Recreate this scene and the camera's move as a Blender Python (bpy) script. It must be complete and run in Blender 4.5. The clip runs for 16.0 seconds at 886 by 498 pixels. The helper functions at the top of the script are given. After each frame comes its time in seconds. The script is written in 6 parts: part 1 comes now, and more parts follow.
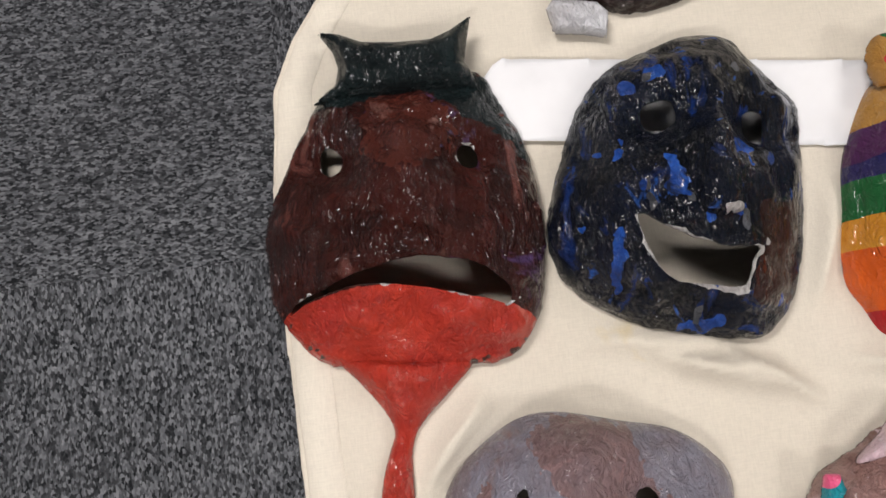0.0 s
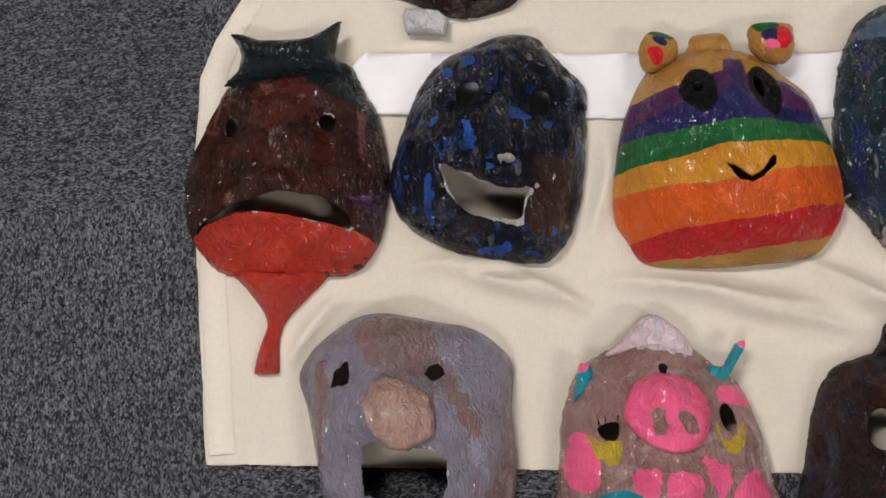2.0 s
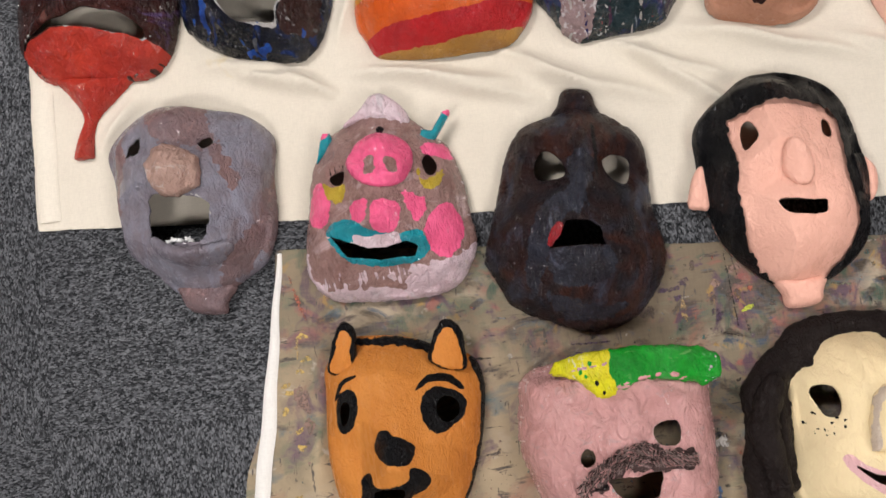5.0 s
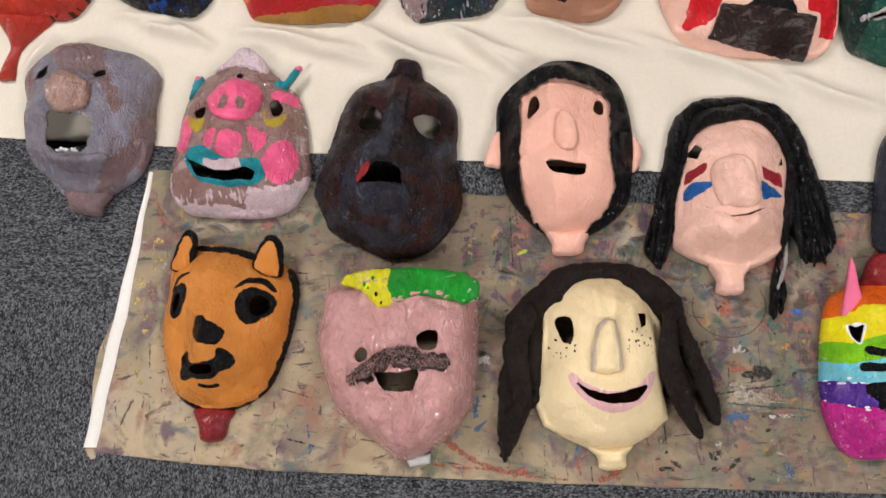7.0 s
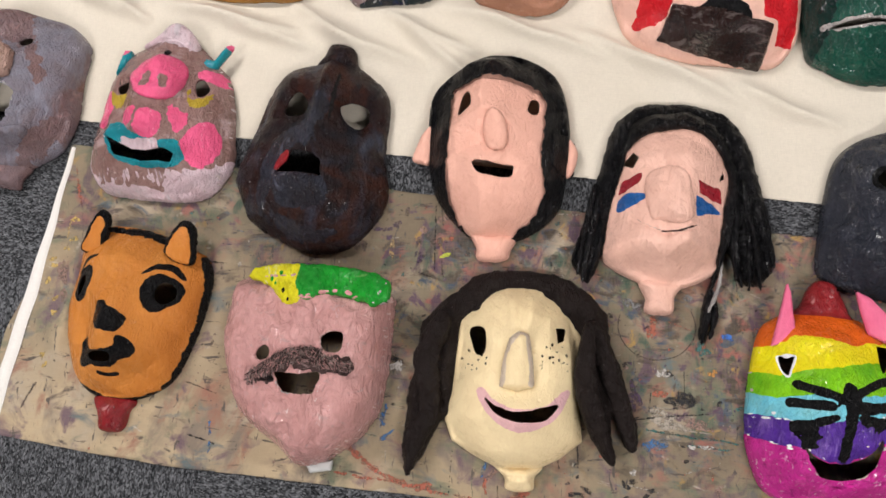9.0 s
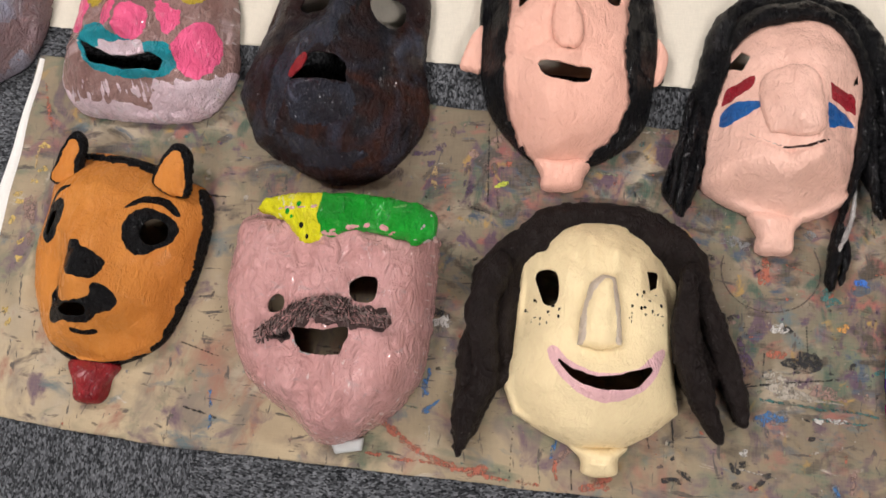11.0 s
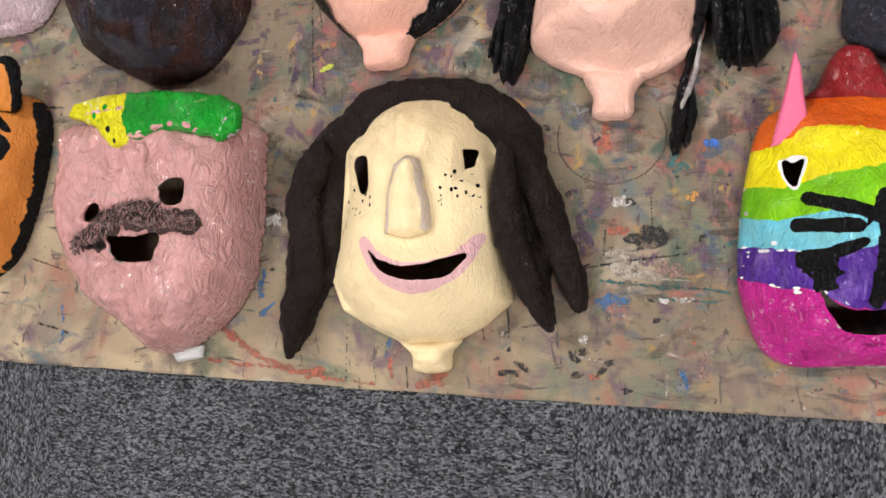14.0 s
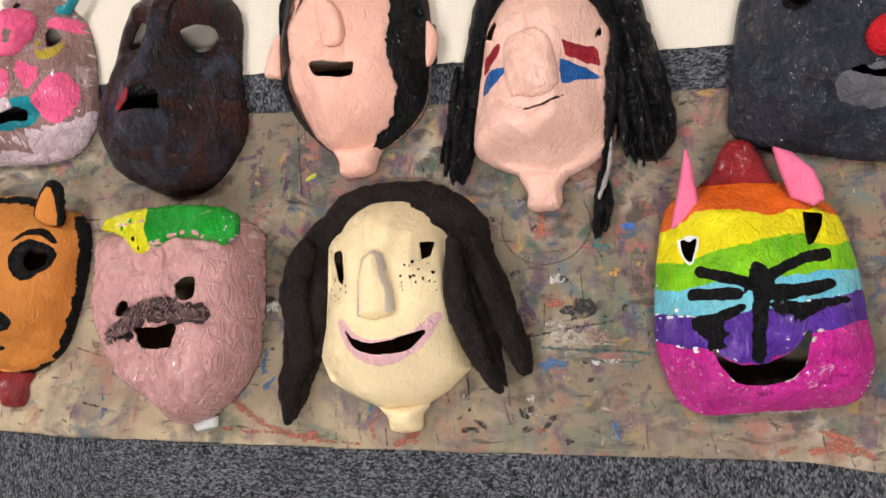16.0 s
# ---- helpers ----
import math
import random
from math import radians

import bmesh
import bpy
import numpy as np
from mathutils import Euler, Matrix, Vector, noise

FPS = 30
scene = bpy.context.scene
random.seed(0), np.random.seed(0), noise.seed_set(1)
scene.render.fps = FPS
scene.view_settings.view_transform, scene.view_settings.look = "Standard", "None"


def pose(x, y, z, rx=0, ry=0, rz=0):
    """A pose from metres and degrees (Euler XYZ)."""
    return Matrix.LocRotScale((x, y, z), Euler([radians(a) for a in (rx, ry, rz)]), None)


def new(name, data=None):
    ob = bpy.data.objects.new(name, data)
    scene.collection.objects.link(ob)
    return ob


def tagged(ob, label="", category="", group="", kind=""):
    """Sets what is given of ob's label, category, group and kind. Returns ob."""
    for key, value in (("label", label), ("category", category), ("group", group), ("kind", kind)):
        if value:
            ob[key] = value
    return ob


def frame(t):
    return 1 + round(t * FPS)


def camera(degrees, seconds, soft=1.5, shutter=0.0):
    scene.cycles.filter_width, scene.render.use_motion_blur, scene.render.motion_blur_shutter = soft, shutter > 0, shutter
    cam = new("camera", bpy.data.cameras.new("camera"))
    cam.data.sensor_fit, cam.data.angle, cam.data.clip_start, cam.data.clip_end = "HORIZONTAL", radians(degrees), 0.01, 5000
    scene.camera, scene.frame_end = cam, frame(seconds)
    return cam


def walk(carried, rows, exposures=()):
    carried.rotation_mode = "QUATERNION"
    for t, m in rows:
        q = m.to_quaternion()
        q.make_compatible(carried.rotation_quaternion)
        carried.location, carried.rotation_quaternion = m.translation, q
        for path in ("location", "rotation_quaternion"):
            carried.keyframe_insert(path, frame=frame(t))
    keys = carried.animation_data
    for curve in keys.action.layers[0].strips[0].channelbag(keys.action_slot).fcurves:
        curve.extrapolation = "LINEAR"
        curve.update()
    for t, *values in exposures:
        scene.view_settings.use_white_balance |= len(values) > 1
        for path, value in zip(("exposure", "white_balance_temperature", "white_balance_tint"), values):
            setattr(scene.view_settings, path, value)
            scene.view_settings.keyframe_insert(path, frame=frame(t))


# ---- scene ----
cam = camera(55.87, 16.0, soft=1.6)
# seconds, eye, turn
ROWS = [
    (0, -0.6140, 0.3080, 0.6070, 9.75, -0.10, -7.04),
    (0.5, -0.6190, 0.3070, 0.6140, 9.92, 0.62, -4.71),
    (1, -0.5980, 0.2780, 0.6340, 9.34, 1.74, -4.02),
    (1.5, -0.5380, 0.2490, 0.7230, 8.51, 3.22, -4.59),
    (2, -0.4130, 0.1760, 0.7820, 11.57, 5.63, -4.55),
    (2.5, -0.2970, 0.1340, 0.8380, 12.37, 5.78, -5.47),
    (3, -0.2510, 0.0890, 0.8680, 12.97, 6.00, -4.62),
    (3.5, -0.2410, 0.0420, 0.8590, 11.37, 5.64, -4.67),
    (4, -0.2200, -0.0320, 0.8750, 9.51, 5.69, -6.66),
    (4.2, -0.2200, -0.0440, 0.8910, 8.38, 5.29, -7.09),
    (6.3, 0.0057, -0.1650, 0.9439, 10.46, 7.14, -3.02),
    (6.5, 0.0238, -0.1867, 0.9696, 10.64, 7.00, -2.20),
    (7, 0.0981, -0.2291, 1.0426, 11.22, 6.90, -0.03),
    (7.5, 0.1507, -0.2328, 1.0400, 10.97, 6.93, -0.00),
    (8, 0.1817, -0.2092, 1.0270, 11.29, 6.50, 0.07),
    (8.5, 0.2116, -0.2030, 1.0079, 11.38, 6.28, 1.82),
    (9, 0.2162, -0.2037, 0.9770, 11.09, 7.82, 3.86),
    (9.2, 0.2156, -0.2026, 0.9542, 10.96, 8.47, 4.72),
    (11.3, 0.1345, -0.2278, 0.7643, 9.56, 7.61, 3.72),
    (11.5, 0.1362, -0.2323, 0.7533, 9.43, 7.30, 3.75),
    (12, 0.1366, -0.2370, 0.7485, 9.17, 6.83, 3.48),
    (12.5, 0.1462, -0.2370, 0.7535, 9.77, 6.16, 3.31),
    (13, 0.1739, -0.2502, 0.7128, 8.47, 5.36, 4.32),
    (13.5, 0.2623, -0.2442, 0.6957, 4.88, 10.07, 3.50),
    (14, 0.3681, -0.2243, 0.6823, 2.93, 15.35, 0.41),
    (14.5, 0.4240, -0.2189, 0.6709, 1.77, 19.12, -0.88),
    (15, 0.4448, -0.2198, 0.6836, 1.91, 21.18, -2.07),
    (15.5, 0.4722, -0.2176, 0.7056, 3.65, 21.21, -2.56),
    (16, 0.4855, -0.2130, 0.7796, 5.99, 19.30, -2.34),
]
walk(cam, [(t, pose(x, y, z, rx, ry, rz)) for t, x, y, z, rx, ry, rz in ROWS],
     [(0, -0.13), (1, -0.2), (2, -0.36), (2.5, -0.2), (3.5, -0.06), (4, 0.03), (6.5, 0.0), (9, 0.04), (12, 0.14), (14, 0.3), (16, 0.23)])

# ---------------------------------------------------------------- light
world = bpy.data.worlds.new("room_air")
world.use_nodes = True
scene.world = world
world.node_tree.nodes["Background"].inputs["Color"].default_value = (0.9, 0.95, 1.0, 1)
world.node_tree.nodes["Background"].inputs["Strength"].default_value = 0.03
PANEL_POWER = 55.0


# ---------------------------------------------------------------- materials
def node_mat(name):
    m = bpy.data.materials.new(name)
    m.use_nodes = True
    nt = m.node_tree
    return m, nt, nt.nodes["Principled BSDF"]


def rgba(c):
    return (c[0], c[1], c[2], 1)


def coords(nt, scale=(1, 1, 1), turn=0):
    tc = nt.nodes.new("ShaderNodeTexCoord")
    mp = nt.nodes.new("ShaderNodeMapping")
    mp.inputs["Scale"].default_value = scale
    mp.inputs["Rotation"].default_value = (0, 0, radians(turn))
    nt.links.new(tc.outputs["Object"], mp.inputs["Vector"])
    return mp.outputs["Vector"]


def noise_tex(nt, vec, scale, detail=4, rough=0.55, distort=0.0):
    n = nt.nodes.new("ShaderNodeTexNoise")
    n.inputs["Scale"].default_value = scale
    n.inputs["Detail"].default_value = detail
    n.inputs["Roughness"].default_value = rough
    n.inputs["Distortion"].default_value = distort
    nt.links.new(vec, n.inputs["Vector"])
    return n


def ramp(nt, fac, lo, hi, a=0.0, b=1.0):
    r = nt.nodes.new("ShaderNodeMapRange")
    r.inputs["From Min"].default_value = lo
    r.inputs["From Max"].default_value = hi
    r.inputs["To Min"].default_value = a
    r.inputs["To Max"].default_value = b
    nt.links.new(fac, r.inputs["Value"])
    return r.outputs["Result"]


def mixed(nt, fac, a, b):
    m = nt.nodes.new("ShaderNodeMix")
    m.data_type = "RGBA"
    for s, v in ((m.inputs[6], a), (m.inputs[7], b)):
        if isinstance(v, tuple):
            s.default_value = rgba(v)
        else:
            nt.links.new(v, s)
    if isinstance(fac, float):
        m.inputs[0].default_value = fac
    else:
        nt.links.new(fac, m.inputs[0])
    return m.outputs[2]


def bump(nt, bsdf, height, strength, distance, before=None):
    b = nt.nodes.new("ShaderNodeBump")
    b.inputs["Strength"].default_value = strength
    b.inputs["Distance"].default_value = distance
    nt.links.new(height, b.inputs["Height"])
    if before is not None:
        nt.links.new(before, b.inputs["Normal"])
    nt.links.new(b.outputs["Normal"], bsdf.inputs["Normal"])
    return b.outputs["Normal"]


def paint(name, main, other=None, spots=(), rough=0.3, relief=0.5, stretch=(1, 1, 1), mottle=26.0, coat=0.25, shine=0.09, crease=105.0):
    """Brushed, varnished paint over pasted paper. spots: (colour, scale, from, to, stretch) rows laid over the main colour."""
    m, nt, bs = node_mat(name)
    vec = coords(nt, stretch)
    other = other or tuple(0.72 * c for c in main)
    a = noise_tex(nt, vec, mottle, 5, 0.6, 0.4)
    col = mixed(nt, ramp(nt, a.outputs["Fac"], 0.35, 0.66), main, other)
    fine = noise_tex(nt, coords(nt, (1.0, 0.35, 1.0), 20), 300, 3, 0.6)
    col = mixed(nt, ramp(nt, fine.outputs["Fac"], 0.4, 0.75, 0.0, 0.16), col, tuple(min(1, 1.3 * c) for c in main))
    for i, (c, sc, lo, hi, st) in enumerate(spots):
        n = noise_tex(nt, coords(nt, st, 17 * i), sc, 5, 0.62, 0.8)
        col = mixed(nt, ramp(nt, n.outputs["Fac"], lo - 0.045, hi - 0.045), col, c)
    nt.links.new(col, bs.inputs["Base Color"])
    r = noise_tex(nt, vec, 70, 3)
    nt.links.new(ramp(nt, r.outputs["Fac"], 0.3, 0.7, max(0.07, 0.7 * rough - 0.1), 0.7 * rough + 0.12), bs.inputs["Roughness"])
    bs.inputs["Specular IOR Level"].default_value = shine
    pooled = noise_tex(nt, coords(nt, (1.0, 0.6, 1.0), -30), 34, 4, 0.6, 0.7)
    nt.links.new(ramp(nt, pooled.outputs["Fac"], 0.40, 0.62, min(1.0, coat * 0.35), min(1.0, coat * 2.6)), bs.inputs["Coat Weight"])
    bs.inputs["Coat Roughness"].default_value = 0.05
    # heights in millimetres: overlapping pasted strips, wrinkles, brush grain
    def scaled(value, k, plus=None):
        n = nt.nodes.new("ShaderNodeMath")
        n.operation = "MULTIPLY_ADD"
        nt.links.new(value, n.inputs[0])
        n.inputs[1].default_value = k
        if plus is not None:
            nt.links.new(plus, n.inputs[2])
        else:
            n.inputs[2].default_value = 0.0
        return n.outputs[0]

    warp = noise_tex(nt, coords(nt), 30, 3, 0.6)
    bent = nt.nodes.new("ShaderNodeVectorMath")
    bent.operation = "MULTIPLY_ADD"
    nt.links.new(warp.outputs["Color"], bent.inputs[0])
    bent.inputs[1].default_value = (0.03, 0.03, 0.0)
    nt.links.new(coords(nt, (1.0, 0.42, 0.6), 28), bent.inputs[2])
    cells = nt.nodes.new("ShaderNodeTexVoronoi")
    cells.inputs["Scale"].default_value = 62
    nt.links.new(bent.outputs[0], cells.inputs["Vector"])
    sep = nt.nodes.new("ShaderNodeSeparateColor")
    nt.links.new(cells.outputs["Color"], sep.inputs["Color"])
    wrinkle = noise_tex(nt, coords(nt, (1.0, 0.6, 1.0), 35), crease, 4, 0.58, 1.0)
    mid = nt.nodes.new("ShaderNodeMath")
    mid.operation = "SUBTRACT"
    nt.links.new(wrinkle.outputs["Fac"], mid.inputs[0])
    mid.inputs[1].default_value = 0.5
    fold = nt.nodes.new("ShaderNodeMath")
    fold.operation = "ABSOLUTE"
    nt.links.new(mid.outputs[0], fold.inputs[0])
    grain = noise_tex(nt, coords(nt, (1, 0.55, 1), -20), 430, 3, 0.65, 0.6)
    total = scaled(sep.outputs["Red"], 0.22, scaled(fold.outputs[0], -3.0, scaled(grain.outputs["Fac"], 0.8 * (crease / 105.0) ** 2)))
    bump(nt, bs, total, 1.0, 0.0052 * min(1.2, relief))
    # the varnish lies over it in small puckers
    pucker = noise_tex(nt, coords(nt, (1.0, 0.4, 1.0), 50), 1.33 * crease, 1.6, 0.5, 0.9)
    film = nt.nodes.new("ShaderNodeBump")
    film.inputs["Strength"].default_value, film.inputs["Distance"].default_value = 1.0, 0.0095 * min(1.2, relief + 0.15)
    nt.links.new(pucker.outputs["Fac"], film.inputs["Height"])
    nt.links.new(film.outputs["Normal"], bs.inputs["Coat Normal"])
    return m


def carpet_material():
    m, nt, bs = node_mat("charcoal_fleck_carpet")
    # half-metre tiles laid with a quarter turn between neighbours
    tile = nt.nodes.new("ShaderNodeTexChecker")
    tile.inputs["Scale"].default_value = 2.0
    place = nt.nodes.new("ShaderNodeMapping")
    place.inputs["Location"].default_value = (0.21, 0.08, 0.03)
    tc = nt.nodes.new("ShaderNodeTexCoord")
    nt.links.new(tc.outputs["Object"], place.inputs["Vector"])
    nt.links.new(place.outputs["Vector"], tile.inputs["Vector"])

    def quartered(along):
        pick = nt.nodes.new("ShaderNodeMix")
        pick.data_type = "VECTOR"
        nt.links.new(tile.outputs["Fac"], pick.inputs[0])
        nt.links.new(coords(nt, (1.0, along, 1.0)), pick.inputs[4])
        nt.links.new(coords(nt, (along, 1.0, 1.0)), pick.inputs[5])
        return pick.outputs[1]

    v = nt.nodes.new("ShaderNodeTexVoronoi")
    v.inputs["Scale"].default_value = 640
    nt.links.new(quartered(0.55), v.inputs["Vector"])
    sep = nt.nodes.new("ShaderNodeSeparateColor")
    nt.links.new(v.outputs["Color"], sep.inputs["Color"])
    clump = noise_tex(nt, quartered(0.32), 170, 4, 0.65)
    add = nt.nodes.new("ShaderNodeMath")
    add.operation = "MULTIPLY_ADD"
    nt.links.new(clump.outputs["Fac"], add.inputs[0])
    add.inputs[1].default_value = 0.95
    nt.links.new(sep.outputs["Red"], add.inputs[2])
    cr = nt.nodes.new("ShaderNodeValToRGB")
    cr.color_ramp.elements[0].position, cr.color_ramp.elements[0].color = 0.28, (0.010, 0.011, 0.0125, 1)
    cr.color_ramp.elements[1].position, cr.color_ramp.elements[1].color = 1.0, (0.26, 0.265, 0.28, 1)
    for p, c in ((0.5, 0.05), (0.72, 0.13)):
        e = cr.color_ramp.elements.new(p)
        e.color = (c * 0.96, c, c * 1.08, 1)
    half = nt.nodes.new("ShaderNodeMath")
    half.operation = "MULTIPLY"
    half.inputs[1].default_value = 0.58
    nt.links.new(add.outputs[0], half.inputs[0])
    nt.links.new(half.outputs[0], cr.inputs["Fac"])
    big = noise_tex(nt, coords(nt), 3.0, 3)
    dark = mixed(nt, ramp(nt, big.outputs["Fac"], 0.35, 0.7, 0.0, 0.3), cr.outputs["Color"], (0.02, 0.02, 0.023))
    nt.links.new(dark, bs.inputs["Base Color"])
    bs.inputs["Roughness"].default_value = 0.95
    bs.inputs["Specular IOR Level"].default_value = 0.1
    bump(nt, bs, add.outputs[0], 0.9, 0.0022)
    return m


def cotton(name, main, other, weave=900, stains=(), graded=None):
    m, nt, bs = node_mat(name)
    a = noise_tex(nt, coords(nt), 4.0, 5, 0.6)
    col = mixed(nt, ramp(nt, a.outputs["Fac"], 0.35, 0.7), main, other)
    # goes over to tone with growing x and y, broken up by noise
    if graded:
        tone, along, across, x0, y0 = graded
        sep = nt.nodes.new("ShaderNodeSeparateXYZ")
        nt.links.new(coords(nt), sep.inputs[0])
        grade = noise_tex(nt, coords(nt), 7.0, 5, 0.6, 0.5).outputs["Fac"]
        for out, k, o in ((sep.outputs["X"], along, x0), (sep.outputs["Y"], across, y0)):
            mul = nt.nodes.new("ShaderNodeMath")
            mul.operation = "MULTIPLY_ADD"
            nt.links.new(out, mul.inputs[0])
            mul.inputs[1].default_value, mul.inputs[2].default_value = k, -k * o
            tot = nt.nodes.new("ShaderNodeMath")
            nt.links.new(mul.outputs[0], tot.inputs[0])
            nt.links.new(grade, tot.inputs[1])
            grade = tot.outputs[0]
        col = mixed(nt, ramp(nt, grade, 0.55, 1.15, 0.0, 0.88), col, tone)
        # limits the stains flagged with a sixth value to the darker end
        used = ramp(nt, grade, 0.80, 1.22)
    for c, sc, lo, hi, st, *where in stains:
        n = noise_tex(nt, coords(nt, st), sc, 5, 0.6, 0.6)
        fac = ramp(nt, n.outputs["Fac"], lo - 0.055, hi - 0.055)
        if where:
            both = nt.nodes.new("ShaderNodeMath")
            both.operation = "MULTIPLY"
            nt.links.new(fac, both.inputs[0])
            nt.links.new(used, both.inputs[1])
            fac = both.outputs[0]
        col = mixed(nt, fac, col, c)
    w1 = noise_tex(nt, coords(nt, (1, 0.12, 1)), weave, 2)
    w2 = noise_tex(nt, coords(nt, (0.12, 1, 1)), weave, 2)
    w = nt.nodes.new("ShaderNodeMath")
    w.operation = "ADD"
    nt.links.new(w1.outputs["Fac"], w.inputs[0])
    nt.links.new(w2.outputs["Fac"], w.inputs[1])
    col = mixed(nt, ramp(nt, w.outputs[0], 0.8, 1.25, 0.0, 0.22), col, tuple(0.6 * c for c in main))
    nt.links.new(col, bs.inputs["Base Color"])
    bs.inputs["Roughness"].default_value = 0.85
    bs.inputs["Sheen Weight"].default_value = 0.1
    n1 = bump(nt, bs, w.outputs[0], 0.25, 0.0006)
    cr = noise_tex(nt, coords(nt, (1, 0.6, 1), 30), 22, 4, 0.6, 0.8)
    bump(nt, bs, cr.outputs["Fac"], 0.22, 0.006, n1)
    return m


def plain(name, c, rough=0.7, relief=0.15):
    m, nt, bs = node_mat(name)
    n = noise_tex(nt, coords(nt), 14, 4)
    nt.links.new(mixed(nt, ramp(nt, n.outputs["Fac"], 0.3, 0.7), c, tuple(0.88 * v for v in c)), bs.inputs["Base Color"])
    bs.inputs["Roughness"].default_value = rough
    bump(nt, bs, noise_tex(nt, coords(nt), 180, 3).outputs["Fac"], relief, 0.001)
    return m


def rubbed(name, c):
    """Dried paint rubbed off the threads of a cloth, so that the weave shows through."""
    m = plain(name, c, 0.7, 0.3)
    nt = m.node_tree
    coarse = noise_tex(nt, coords(nt), 210, 5, 0.7, 0.5)
    weave = noise_tex(nt, coords(nt, (1, 0.2, 1)), 800, 2)
    both = nt.nodes.new("ShaderNodeMath")
    both.operation = "MULTIPLY_ADD"
    nt.links.new(weave.outputs["Fac"], both.inputs[0])
    both.inputs[1].default_value = 0.35
    nt.links.new(coarse.outputs["Fac"], both.inputs[2])
    nt.links.new(ramp(nt, both.outputs[0], 0.56, 0.74, 0.12, 0.95), nt.nodes["Principled BSDF"].inputs["Alpha"])
    return m


def glow(name, c, strength):
    m, nt, bs = node_mat(name)
    bs.inputs["Base Color"].default_value = rgba(c)
    bs.inputs["Emission Color"].default_value = rgba(c)
    bs.inputs["Emission Strength"].default_value = strength
    return m


ONE = (1, 1, 1)
CARPET = carpet_material()
SHEET = cotton("cream_cotton", (0.715, 0.655, 0.55), (0.655, 0.595, 0.49), 1100,
               [((0.70, 0.55, 0.25), 5.0, 0.72, 0.85, ONE)])
# last row: a darker brown towards the back and the right
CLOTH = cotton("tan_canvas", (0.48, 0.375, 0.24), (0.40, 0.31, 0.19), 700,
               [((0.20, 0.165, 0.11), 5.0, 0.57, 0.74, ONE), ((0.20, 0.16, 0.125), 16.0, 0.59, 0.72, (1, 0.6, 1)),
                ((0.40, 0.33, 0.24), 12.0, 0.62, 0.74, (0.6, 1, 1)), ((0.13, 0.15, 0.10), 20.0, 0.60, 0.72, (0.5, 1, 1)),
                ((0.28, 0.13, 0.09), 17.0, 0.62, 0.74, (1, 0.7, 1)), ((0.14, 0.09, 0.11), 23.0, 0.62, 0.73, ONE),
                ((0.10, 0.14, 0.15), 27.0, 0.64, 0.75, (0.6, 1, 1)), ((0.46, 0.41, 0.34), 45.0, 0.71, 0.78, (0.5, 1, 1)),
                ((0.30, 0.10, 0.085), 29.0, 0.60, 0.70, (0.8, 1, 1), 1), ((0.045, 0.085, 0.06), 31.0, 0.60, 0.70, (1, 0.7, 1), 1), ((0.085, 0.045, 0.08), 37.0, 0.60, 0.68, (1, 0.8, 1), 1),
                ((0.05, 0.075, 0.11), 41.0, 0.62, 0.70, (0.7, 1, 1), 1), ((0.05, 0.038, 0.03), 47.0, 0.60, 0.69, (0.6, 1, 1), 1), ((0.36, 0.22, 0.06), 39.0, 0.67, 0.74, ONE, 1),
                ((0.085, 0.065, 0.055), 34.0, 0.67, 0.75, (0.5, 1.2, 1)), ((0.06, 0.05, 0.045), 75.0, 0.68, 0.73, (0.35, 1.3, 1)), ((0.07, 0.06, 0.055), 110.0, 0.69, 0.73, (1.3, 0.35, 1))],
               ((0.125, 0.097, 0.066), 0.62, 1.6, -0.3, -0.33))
HEM = cotton("white_selvedge", (0.84, 0.82, 0.78), (0.78, 0.76, 0.71), 900)
HEM_CREAM = cotton("pale_cotton_hem", (0.78, 0.72, 0.61), (0.73, 0.67, 0.56), 900)
CARD = plain("white_card", (0.86, 0.86, 0.87), 0.55, 0.05)
WALL = plain("painted_wall", (0.26, 0.25, 0.24), 0.8)
CEIL = plain("ceiling_board", (0.22, 0.22, 0.215), 0.9)
LAMP = glow("lit_diffuser", (1.0, 0.97, 0.92), 6.0)
WHITE_METAL = plain("white_metal", (0.8, 0.8, 0.8), 0.4, 0.05)

# small pale flecks: varnish glints painted into the colour, and dots of bare paper
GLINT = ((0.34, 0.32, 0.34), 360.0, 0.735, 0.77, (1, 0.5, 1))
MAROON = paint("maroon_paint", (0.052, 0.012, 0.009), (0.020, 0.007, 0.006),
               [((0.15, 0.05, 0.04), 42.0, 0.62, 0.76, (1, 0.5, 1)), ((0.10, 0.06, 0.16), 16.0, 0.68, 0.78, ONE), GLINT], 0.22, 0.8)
TOMATO = paint("tomato_red_paint", (0.47, 0.042, 0.022), (0.36, 0.030, 0.022), [((0.5, 0.12, 0.09), 60.0, 0.68, 0.76, ONE)], 0.3, 0.5)
PINE = paint("black_green_paint", (0.007, 0.010, 0.011), (0.011, 0.019, 0.020), [((0.2, 0.22, 0.22), 120.0, 0.72, 0.77, ONE)], 0.25, 0.7, coat=0.28)
INK = paint("black_paint", (0.005, 0.005, 0.0055), (0.008, 0.008, 0.009), [], 0.4, 0.6, coat=0.035)
